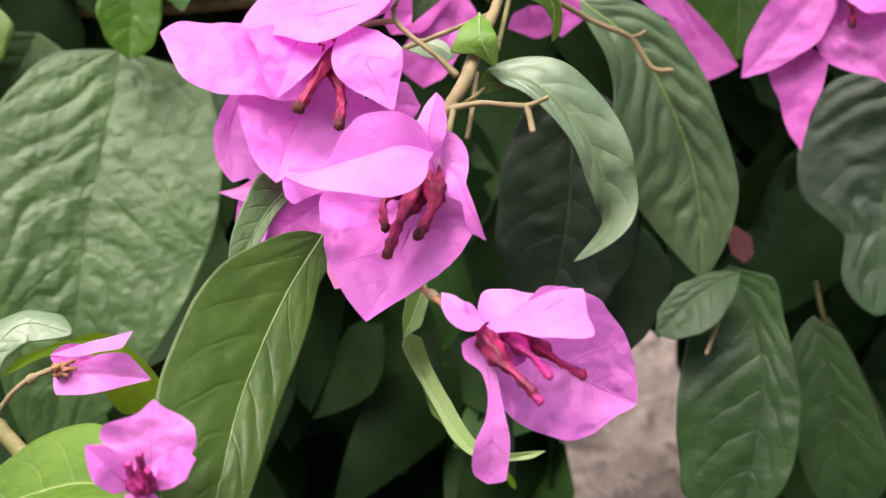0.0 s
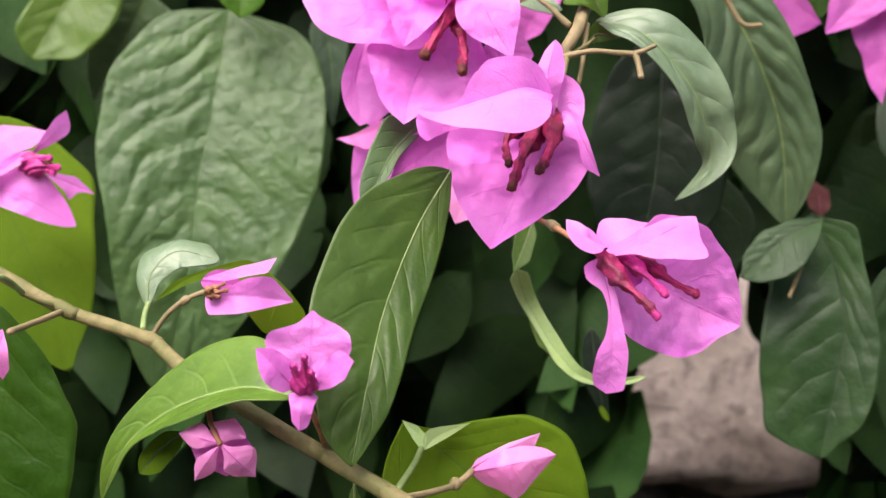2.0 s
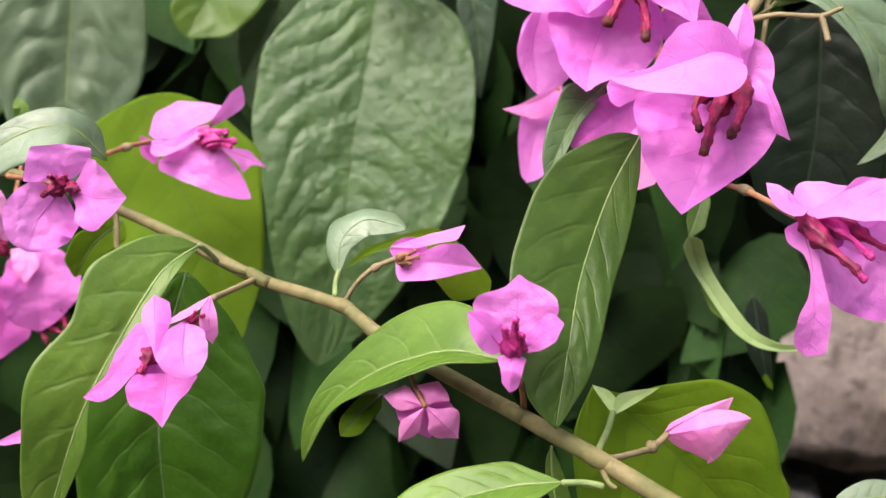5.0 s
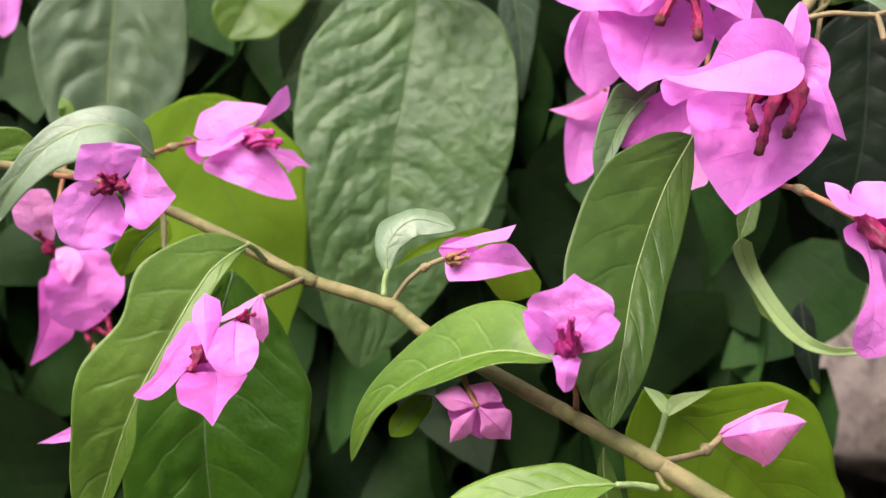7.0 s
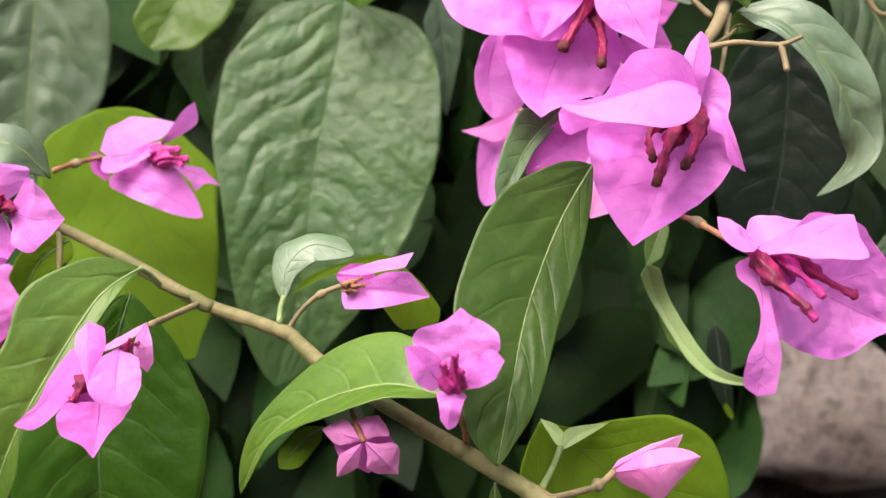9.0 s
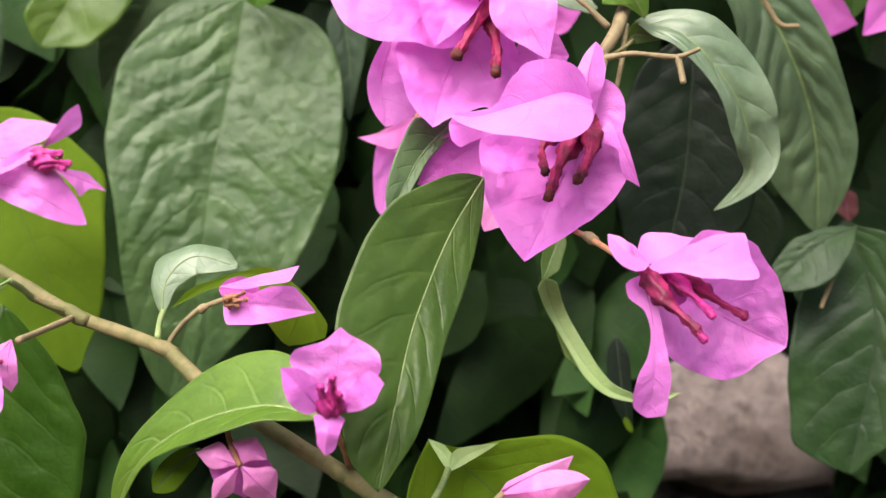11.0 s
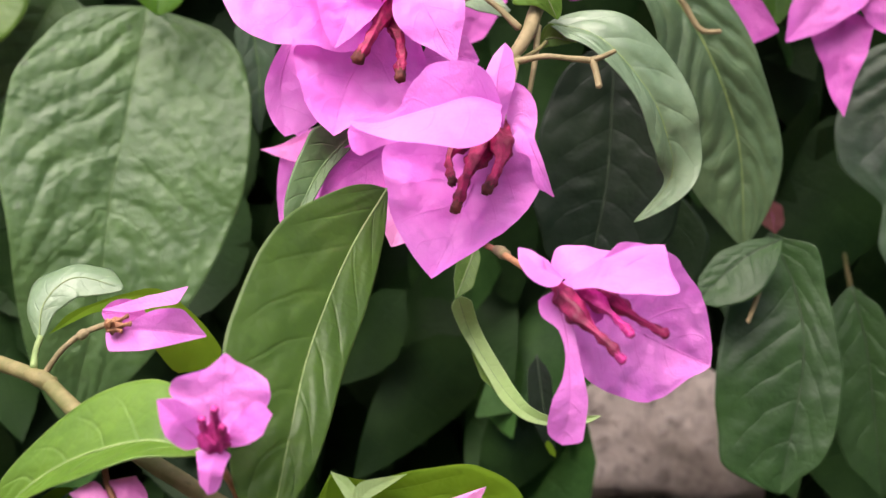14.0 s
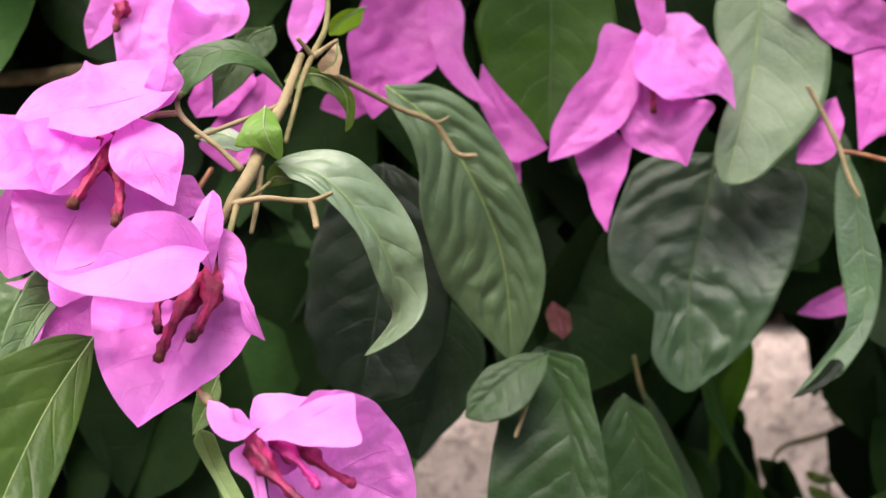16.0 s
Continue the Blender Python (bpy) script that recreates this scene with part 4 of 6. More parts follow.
bract(th, [(-0.0550, 0.3468, 1.3090), (-0.0582, 0.3414, 1.2959), (-0.0564, 0.3360, 1.2824)], (0.1681, -0.9857, 0.0120),
      [1.2, 4.0, 7.5, 9.2, 10.2, 10.8, 11.2, 8.1], [0.8, 2.4, 3.1, 3.7, 4.2, 4.0, 3.1, 1.7], fold=(12, 12), nu=32, nv=10)
tube(th, [(-0.0301, 0.3342, 1.3227), (-0.0301, 0.3274, 1.3150), (-0.0327, 0.3207, 1.3086), (-0.0360, 0.3160, 1.3030)], r=0.00160)
tube(th, [(-0.0294, 0.3362, 1.3221), (-0.0279, 0.3292, 1.3129), (-0.0259, 0.3212, 1.3040), (-0.0262, 0.3166, 1.2988)], r=0.00160)
th = flower("magenta flower behind the cluster, seen between leaves", (-0.0566, 0.3725, 1.3046), stalk=[(-0.0605, 0.3783, 1.3121), (-0.0577, 0.3753, 1.3074), (-0.0566, 0.3723, 1.3028)])
bract(th, [(-0.0568, 0.3771, 1.3102), (-0.0593, 0.3716, 1.2956), (-0.0566, 0.3701, 1.2812)], (0.0551, -0.9984, -0.0146),
      [1.6, 5.5, 7.7, 8.8, 9.4, 9.4, 7.6, 4.6], [0.9, 2.7, 4.4, 4.6, 5.1, 4.5, 3.5, 1.5], fold=(10, 10))
th = flower("pale magenta flower hanging behind the leaves", (-0.0520, 0.3953, 1.2825), stalk=[(-0.0489, 0.5196, 1.3169), (-0.0503, 0.4368, 1.2943), (-0.0520, 0.3953, 1.2825)])
bract(th, [(-0.0522, 0.4005, 1.2834), (-0.0598, 0.3947, 1.2672), (-0.0625, 0.3911, 1.2514)], (0.0523, -0.9973, 0.0509),
      [0.9, 3.0, 6.0, 8.4, 8.6, 8.1, 7.2, 4.8], [1.0, 3.2, 6.4, 7.0, 5.8, 4.5, 3.4, 2.4], fold=(10, 10))
bract(th, [(-0.0501, 0.3965, 1.2840), (-0.0586, 0.3920, 1.2792), (-0.0707, 0.3937, 1.2764)], (0.0527, -0.9983, 0.0263),
      [0.8, 2.4, 4.8, 5.6, 5.8, 4.0, 2.4, 1.0], [0.2, 0.8, 1.7, 1.8, 1.3, 0.4, 0.1, 0.0], fold=(10, 10), material=BRACT_PALE)
th = flower("wide-open round magenta flower with three reddish tubes", (0.0097, 0.2706, 1.2530), stalk_r=0.0008, stalk=[(-0.0125, 0.3282, 1.2656), (-0.0068, 0.3074, 1.2594), (-0.0029, 0.2873, 1.2589), (0.0010, 0.2771, 1.2575), (0.0097, 0.2715, 1.2526)], knot=[(-0.0031, 0.2893, 1.2590), (-0.0015, 0.2832, 1.2587)])
bract(th, [(0.0110, 0.2724, 1.2508), (0.0226, 0.2798, 1.2449), (0.0346, 0.2831, 1.2387), (0.0443, 0.2807, 1.2345)], (-0.0926, -0.9757, 0.1984),
      [15.3, 16.9, 18.0, 18.5, 17.0, 14.6, 11.8, 6.5], [5.3, 12.7, 15.4, 15.7, 15.3, 14.1, 11.4, 4.3], fold=(16, 16), nu=52, nv=16, curl=(0.12, 0.12))
bract(th, [(0.0075, 0.2666, 1.2532), (0.0183, 0.2571, 1.2589), (0.0298, 0.2636, 1.2636)], (-0.0677, -0.8715, 0.4858),
      [1.3, 3.5, 4.5, 4.7, 4.3, 4.1, 3.5, 1.8], [0.3, 0.9, 1.7, 2.6, 6.7, 12.2, 6.5, 2.9], fold=(-25, 20), nu=44, nv=12)
bract(th, [(0.0083, 0.2728, 1.2549), (0.0126, 0.2722, 1.2593), (0.0216, 0.2774, 1.2605)], (-0.0521, -0.7259, 0.6858),
      [2.2, 4.2, 5.1, 4.6, 3.6, 2.5, 1.5, 0.6], [0.7, 2.4, 4.0, 4.0, 3.1, 2.1, 1.1, 0.5], fold=(-10, 10))
bract(th, [(0.0095, 0.2669, 1.2559), (0.0043, 0.2611, 1.2588), (-0.0003, 0.2636, 1.2628)], (-0.0185, -0.5870, 0.8094),
      [0.4, 1.3, 2.5, 4.0, 6.4, 3.9, 2.4, 1.1], [1.2, 4.5, 5.2, 4.6, 2.8, 2.1, 1.6, 0.7], fold=(12, 12))
bract(th, [(0.0074, 0.2646, 1.2536), (0.0097, 0.2599, 1.2452), (0.0105, 0.2586, 1.2333), (0.0095, 0.2605, 1.2219)], (-0.0385, -0.9737, 0.2244),
      [0.8, 2.1, 1.8, 2.1, 2.9, 3.9, 4.0, 4.0], [3.8, 4.3, 1.4, 0.7, 1.5, 3.6, 4.0, 3.4], fold=(14, 10), nu=48, nv=10)
bract(th, [(0.0082, 0.2716, 1.2528), (0.0130, 0.2674, 1.2516), (0.0178, 0.2650, 1.2478)], (-0.0478, -0.9829, 0.1780),
      [0.4, 1.3, 2.1, 2.5, 3.1, 3.1, 3.2, 1.5], [0.8, 2.6, 3.3, 3.8, 4.1, 3.9, 3.4, 2.9], fold=(10, 10), nu=24, nv=8, ribbed=False, material=BRACT_DEEP_SHADE)
tube(th, [(0.0142, 0.2677, 1.2547), (0.0200, 0.2634, 1.2516), (0.0239, 0.2591, 1.2490), (0.0286, 0.2558, 1.2467)], end=TUBE_PINK, material=TUBE_PINK, r=0.00095)
tube(th, [(0.0117, 0.2658, 1.2551), (0.0161, 0.2614, 1.2519), (0.0194, 0.2581, 1.2492), (0.0217, 0.2549, 1.2470)], end=TUBE_ROSE, material=TUBE_ROSE, r=0.00095)
tube(th, [(0.0078, 0.2658, 1.2551), (0.0114, 0.2582, 1.2501), (0.0165, 0.2537, 1.2456), (0.0192, 0.2514, 1.2428)], end=TUBE_ROSE, material=TUBE_PINK, r=0.00120)

# ---------------------------------------------------------------- leaves round the main shoot
th = leaf("large quilted dark green leaf hanging behind the flowers", [(-0.1355, 0.5335, 1.3281), (-0.1402, 0.5135, 1.2829), (-0.1446, 0.5028, 1.2526), (-0.1465, 0.4945, 1.2215), (-0.1521, 0.4904, 1.1923), (-0.1590, 0.4871, 1.1628)], (0.1800, -0.8593, 0.4788),
     [31.5, 43.8, 49.5, 51.4, 46.5, 33.9, 22.6, 11.3], [25.6, 37.3, 46.1, 45.2, 37.2, 32.0, 23.3, 12.9], LEAF, fold=(6, 6), quilt=0.034, veins=10, slant=1.15, grain=2.0, nu=170, nv=48, rib_r=0.0004, crumple=0.010, petiole=[(-0.1310, 0.5240, 1.3360), (-0.1326, 0.5220, 1.3275)])
th = leaf("large dull green leaf high behind the stem", [(-0.2897, 0.5694, 1.3596), (-0.2933, 0.5608, 1.3104), (-0.2944, 0.5540, 1.2776), (-0.2945, 0.5461, 1.2341)], (0.3851, -0.8047, 0.4518),
     [12.6, 25.8, 35.5, 37.1, 35.5, 27.5, 18.0, 7.4], [7.5, 22.6, 31.5, 38.5, 34.9, 28.8, 20.9, 8.6], LEAF_SHEEN, fold=(5, 5), quilt=0.05, nu=90, nv=24, rib_r=0.0004, crumple=0.006, grain=1.2)
th = leaf("pale green leaf with a yellowing tip", [(-0.2004, 0.5487, 1.3547), (-0.2140, 0.5410, 1.3288), (-0.2262, 0.5336, 1.3062)], (0.2767, -0.8974, 0.3437),
     [9.4, 21.7, 23.2, 24.8, 24.1, 21.1, 17.9, 7.4], [1.5, 4.8, 9.6, 13.0, 13.4, 13.6, 13.1, 8.4], LEAF_MID, fold=(12, 12), quilt=0.025)
th = leaf("broad dark leaf behind the quilted leaf", [(-0.1808, 0.5670, 1.3375), (-0.1921, 0.5648, 1.3164), (-0.2076, 0.5617, 1.2871)], (0.2386, -0.9704, -0.0367),
     [14.3, 13.9, 13.3, 11.8, 10.3, 8.7, 5.0, 2.1], [4.3, 14.1, 14.5, 14.5, 14.6, 11.7, 8.0, 3.5], LEAF, fold=(12, 12))
th = leaf("long glossy leaf hanging from the flower cluster", [(-0.0284, 0.2947, 1.2722), (-0.0363, 0.2832, 1.2588), (-0.0432, 0.2673, 1.2410), (-0.0461, 0.2557, 1.2266), (-0.0492, 0.2457, 1.2078)], (0.0190, -0.9744, 0.2242),
     [1.9, 5.2, 7.6, 8.5, 8.2, 7.6, 6.2, 3.0], [5.6, 11.0, 16.6, 18.3, 18.1, 15.8, 11.8, 8.0], LEAF_OLIVE, fold=(-10, 20), quilt=0.035, slant=1.3, nu=90, nv=20, rib_r=0.00022, rib=RIB)
th = leaf("small dark leaf folded along its rib behind the long leaf", [(-0.0364, 0.3303, 1.2855), (-0.0455, 0.3252, 1.2757), (-0.0497, 0.3183, 1.2673), (-0.0536, 0.3133, 1.2582)], (0.0292, -0.9984, 0.0487),
     [0.9, 2.3, 2.6, 2.5, 2.7, 2.3, 2.1, 1.8], [1.7, 5.1, 8.1, 6.7, 5.8, 5.0, 3.5, 1.4], LEAF, fold=(25, 10))
th = leaf("matte olive leaf seen from its underside behind the stem", [(-0.2092, 0.4244, 1.2820), (-0.1949, 0.4173, 1.2527), (-0.1803, 0.4085, 1.2263), (-0.1677, 0.4010, 1.1933)], (0.2969, -0.9486, 0.1094),
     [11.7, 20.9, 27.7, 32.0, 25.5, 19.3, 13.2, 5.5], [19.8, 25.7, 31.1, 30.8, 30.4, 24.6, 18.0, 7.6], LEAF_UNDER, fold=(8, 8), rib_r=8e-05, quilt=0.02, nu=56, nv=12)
th = leaf("glossy leaf arching over the stem", [(-0.1819, 0.3181, 1.2656), (-0.1905, 0.3112, 1.2759), (-0.2058, 0.3068, 1.2725), (-0.2179, 0.3036, 1.2607), (-0.2306, 0.3057, 1.2425)], (0.4300, -0.6573, 0.6189),
     [2.0, 8.7, 14.8, 12.5, 8.3, 5.1, 3.0, 1.2], [2.7, 5.8, 6.1, 5.5, 4.1, 3.7, 4.1, 2.3], LEAF_WAXY_SHEEN, fold=(18, 8))
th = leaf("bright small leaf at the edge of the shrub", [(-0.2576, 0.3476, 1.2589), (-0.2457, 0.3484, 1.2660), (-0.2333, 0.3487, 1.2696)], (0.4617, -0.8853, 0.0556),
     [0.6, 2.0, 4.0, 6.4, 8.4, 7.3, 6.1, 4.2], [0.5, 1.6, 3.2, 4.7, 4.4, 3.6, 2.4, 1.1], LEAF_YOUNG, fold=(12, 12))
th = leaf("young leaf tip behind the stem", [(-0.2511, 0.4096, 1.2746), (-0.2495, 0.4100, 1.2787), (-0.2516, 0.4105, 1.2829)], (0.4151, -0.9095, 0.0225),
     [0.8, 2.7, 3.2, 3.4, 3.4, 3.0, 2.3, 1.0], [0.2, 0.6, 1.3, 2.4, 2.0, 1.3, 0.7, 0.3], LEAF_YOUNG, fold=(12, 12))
th = leaf("green leaf below the stem in half shade", [(-0.1926, 0.3560, 1.2431), (-0.2023, 0.3552, 1.2357), (-0.2093, 0.3541, 1.2246)], (0.3684, -0.9206, 0.1292),
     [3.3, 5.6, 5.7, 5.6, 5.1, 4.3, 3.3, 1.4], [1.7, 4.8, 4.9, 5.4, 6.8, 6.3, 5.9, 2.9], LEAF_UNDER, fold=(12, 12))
th = leaf("broad leaf with one half turned down, beside the stem", [(-0.1464, 0.2908, 1.2442), (-0.1537, 0.2811, 1.2386), (-0.1618, 0.2694, 1.2228), (-0.1695, 0.2616, 1.2061), (-0.1766, 0.2596, 1.1865), (-0.1815, 0.2599, 1.1710)], (0.3611, -0.8355, 0.4142),
     [1.3, 3.6, 4.1, 3.0, 0.7, 4.3, 3.1, 1.4], [4.6, 10.7, 16.0, 13.1, 16.1, 12.3, 9.2, 5.2], LEAF_MID, fold=(20, 10), nu=60, nv=14, petiole=[(-0.1446, 0.3002, 1.2384), (-0.1455, 0.2955, 1.2418), (-0.1464, 0.2908, 1.2442)])
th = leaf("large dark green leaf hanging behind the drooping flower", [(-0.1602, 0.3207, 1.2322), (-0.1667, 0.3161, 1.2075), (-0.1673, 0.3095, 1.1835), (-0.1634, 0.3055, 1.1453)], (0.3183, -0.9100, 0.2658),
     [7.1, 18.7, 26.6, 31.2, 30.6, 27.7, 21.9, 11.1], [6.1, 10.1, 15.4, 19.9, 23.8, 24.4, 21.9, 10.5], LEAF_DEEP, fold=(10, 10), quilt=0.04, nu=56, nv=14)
th = leaf("small curled leaf with a pale shining top, beside the small flower", [(-0.1101, 0.2990, 1.2353), (-0.1096, 0.3020, 1.2435), (-0.1031, 0.3050, 1.2493), (-0.0917, 0.3060, 1.2466)], (0.14, -0.86, 0.50),
     [1.2, 2.4, 4.2, 6.4, 4.4, 4.3, 4.8, 2.6], [1.1, 2.2, 3.5, 4.8, 5.4, 5.0, 3.6, 1.8], LEAF_WAXY_SHEEN, fold=(-14, 6), curl=(-0.35, 0), quilt=0.02, wave=0.06, rib_r=0.0002, nu=44, nv=12, petiole=[(-0.1101, 0.2943, 1.2298), (-0.1105, 0.2976, 1.2330), (-0.1099, 0.2995, 1.2360)])
flap(th, "rolled_edge", [(-0.1083, 0.3000, 1.2364), (-0.0988, 0.3017, 1.2426), (-0.0874, 0.3040, 1.2457), (-0.0766, 0.3045, 1.2412), (-0.0688, 0.3042, 1.2288)], (0.1125, -0.9852, 0.1293),
     [0.4, 1.3, 0.6, 0.4, 2.0, 1.0, 1.8, 2.4], [0.3, 1.0, 1.7, 6.7, 10.0, 11.2, 10.9, 9.9], LEAF_UNDER, fold=(10, 10))
th = leaf("arched green leaf with a bright lower edge", [(-0.0616, 0.2473, 1.2234), (-0.0729, 0.2515, 1.2246), (-0.0843, 0.2572, 1.2212), (-0.0962, 0.2626, 1.2152), (-0.1080, 0.2675, 1.2050), (-0.1149, 0.2701, 1.1908)], (0.1496, -0.6500, 0.7451),
     [2.9, 6.5, 10.4, 10.3, 7.1, 3.4, 1.9, 0.8], [4.4, 11.5, 14.8, 13.6, 10.0, 6.7, 4.0, 2.3], LEAF_MID, fold=(24, 10), nu=60, nv=14)
th = leaf("small olive leaf below the arched leaf", [(-0.0938, 0.2699, 1.2088), (-0.0989, 0.2675, 1.2050), (-0.1041, 0.2669, 1.1989)], (0.1639, -0.9489, 0.2696),
     [0.8, 2.4, 3.2, 3.6, 3.9, 3.9, 3.0, 1.6], [0.6, 1.8, 2.8, 3.0, 3.0, 3.0, 2.4, 1.2], LEAF_UNDER, fold=(12, 12))
th = leaf("broad olive leaf seen from below behind the bud", [(-0.0409, 0.2898, 1.2064), (-0.0262, 0.2906, 1.1951), (-0.0117, 0.2892, 1.1814), (0.0028, 0.2875, 1.1657)], (-0.0875, -0.9495, 0.3013),
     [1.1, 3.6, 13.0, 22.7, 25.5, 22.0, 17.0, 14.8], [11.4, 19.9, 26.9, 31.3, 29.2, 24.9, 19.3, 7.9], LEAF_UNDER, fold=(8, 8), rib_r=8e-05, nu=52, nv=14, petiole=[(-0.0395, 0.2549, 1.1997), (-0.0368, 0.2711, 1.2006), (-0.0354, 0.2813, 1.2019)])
flap(th, "folded_base", [(-0.0353, 0.2812, 1.2014), (-0.0359, 0.2835, 1.2043), (-0.0408, 0.2879, 1.2075)], (-0.0322, -0.9657, 0.2576),
     [0.3, 1.2, 1.7, 1.7, 1.4, 1.0, 0.6, 0.2], [0.2, 0.6, 1.7, 1.5, 1.6, 1.2, 0.7, 0.3], LEAF_LIME, fold=(10, 10))
flap(th, "folded_base", [(-0.0348, 0.2812, 1.2014), (-0.0307, 0.2846, 1.2047), (-0.0230, 0.2898, 1.2065)], (-0.0548, -0.9649, 0.2568),
     [0.7, 2.2, 2.8, 2.1, 1.4, 0.9, 0.5, 0.2], [0.2, 0.8, 1.4, 1.6, 1.4, 1.0, 0.6, 0.2], LEAF_LIME, fold=(10, 10))
th = leaf("light green leaf below the stem", [(-0.0478, 0.2425, 1.1960), (-0.0594, 0.2404, 1.1955), (-0.0746, 0.2380, 1.1916), (-0.0898, 0.2350, 1.1828)], (0.0779, -0.5777, 0.8126),
     [1.6, 4.8, 8.1, 11.0, 12.5, 12.4, 8.6, 3.5], [1.3, 3.4, 6.7, 7.1, 7.7, 7.9, 6.8, 4.3], LEAF_MID, fold=(14, 8), petiole=[(-0.0385, 0.2443, 1.1948), (-0.0430, 0.2434, 1.1958), (-0.0478, 0.2425, 1.1960)])
th = leaf("pale green leaf tip below the bud", [(0.0159, 0.2680, 1.1800), (0.0256, 0.2700, 1.1837), (0.0381, 0.2720, 1.1853)], (-0.05, -0.75, 0.65),
     [0.7, 2.2, 3.6, 4.4, 4.7, 4.1, 2.8, 1.4], [0.8, 2.5, 3.9, 4.7, 5.0, 4.1, 2.8, 1.4], LEAF_WAXY_SHEEN, fold=(10, 10), petiole=[(-0.0030, 0.2330, 1.1810), (0.0070, 0.2560, 1.1790), (0.0159, 0.2680, 1.1800)])
th = leaf("narrow leaf below the stem", [(-0.0508, 0.2648, 1.1978), (-0.0505, 0.2638, 1.1889), (-0.0487, 0.2628, 1.1792)], (0.0096, -0.9462, 0.3235),
     [0.3, 1.1, 2.2, 3.0, 3.5, 3.8, 2.4, 1.0], [0.4, 1.2, 1.6, 1.6, 1.7, 1.3, 0.8, 0.3], LEAF_MID, fold=(12, 12))
th = leaf("narrow twisted lime-green leaf below the flowers", [(-0.0102, 0.3604, 1.2371), (-0.0065, 0.3642, 1.2258), (-0.0001, 0.3581, 1.2153), (0.0045, 0.3486, 1.2105), (0.0085, 0.3402, 1.2080), (0.0142, 0.3371, 1.2064), (0.0189, 0.3371, 1.2064), (0.0283, 0.3363, 1.2086)], (-0.0084, -0.9699, 0.2434),
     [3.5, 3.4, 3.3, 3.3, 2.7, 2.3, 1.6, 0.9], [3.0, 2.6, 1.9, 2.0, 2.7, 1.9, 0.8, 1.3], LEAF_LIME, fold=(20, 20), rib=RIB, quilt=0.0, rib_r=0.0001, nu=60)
flap(th, "turned_half", [(-0.0054, 0.3660, 1.2232), (-0.0015, 0.3622, 1.2160), (0.0036, 0.3526, 1.2105)], (0.0022, -0.9735, 0.2289),
     [2.0, 2.2, 2.5, 2.6, 2.0, 1.4, 0.8, 0.3], [0.6, 1.9, 2.4, 2.7, 3.2, 2.6, 2.2, 1.9], LEAF_MID, fold=(10, 10))
th = leaf("dark base of a twisted leaf under the flower", [(-0.0048, 0.3620, 1.2522), (-0.0079, 0.3562, 1.2447), (-0.0112, 0.3494, 1.2377)], (0.0223, -0.9879, 0.1536),
     [0.4, 1.4, 2.6, 2.9, 3.1, 3.4, 2.2, 0.9], [0.8, 2.7, 4.4, 3.9, 3.3, 2.7, 1.5, 0.6], LEAF_MID, fold=(12, 12))

# ---------------------------------------------------------------- leaves of the upper branch
th = leaf("glossy grey-green leaf arching to a curled tip", [(0.0119, 0.3392, 1.3126), (0.0248, 0.3327, 1.3086), (0.0367, 0.3314, 1.2960), (0.0423, 0.3322, 1.2848), (0.0446, 0.3350, 1.2726), (0.0356, 0.3378, 1.2608)], (-0.1166, -0.6864, 0.7178),
     [3.8, 7.4, 10.6, 11.0, 9.9, 8.0, 5.6, 3.1], [1.9, 5.8, 5.4, 4.9, 5.2, 4.6, 1.1, 0.4], LEAF_WAXY_SHEEN, fold=(6, 12), quilt=0.075, nu=90, nv=22, rib_r=0.0002, veins=7, slant=1.5)
th = leaf("short bright leaf under the arching leaf", [(0.0098, 0.3405, 1.3061), (0.0123, 0.3388, 1.3088), (0.0193, 0.3366, 1.3077)], (-0.0408, -0.9988, -0.0259),
     [0.3, 0.7, 2.0, 3.8, 2.5, 1.7, 1.0, 0.4], [0.4, 1.6, 2.3, 2.4, 2.1, 1.4, 0.8, 0.3], LEAF_YOUNG, fold=(12, 12))
th = leaf("long leaf with a pale rib hanging to a point", [(0.0482, 0.4467, 1.3406), (0.0676, 0.4492, 1.3259), (0.0825, 0.4528, 1.3026), (0.0928, 0.4579, 1.2754), (0.0969, 0.4622, 1.2398)], (-0.1458, -0.8418, 0.5198),
     [4.1, 11.4, 15.0, 15.6, 14.7, 14.9, 11.6, 6.2], [5.1, 10.9, 16.1, 23.6, 25.4, 23.9, 16.6, 7.7], LEAF_SHEEN, fold=(8, 8), quilt=0.085, veins=8, nu=110, nv=26, rib_r=0.0005, slant=1.7)
th = leaf("small bright green hooded leaf on the upper shoot", [(0.0096, 0.3347, 1.3270), (0.0097, 0.3279, 1.3204), (0.0133, 0.3292, 1.3129)], (-0.0290, -0.9976, -0.0634),
     [1.0, 3.0, 3.7, 4.2, 4.3, 3.9, 2.8, 1.8], [1.0, 2.7, 4.8, 6.3, 8.8, 3.6, 1.7, 0.7], LEAF_YOUNG, fold=(-15, -15))
th = leaf("arched leaf at the top of the upper shoot", [(0.0139, 0.3857, 1.3344), (0.0077, 0.3826, 1.3428), (-0.0035, 0.3809, 1.3462), (-0.0147, 0.3824, 1.3409), (-0.0216, 0.3855, 1.3327)], (0.0595, -0.8222, 0.5660),
     [0.7, 2.6, 5.2, 7.3, 9.0, 10.4, 8.7, 5.6], [0.2, 0.6, 1.4, 3.5, 3.5, 4.6, 3.7, 1.4], LEAF, fold=(20, 10))
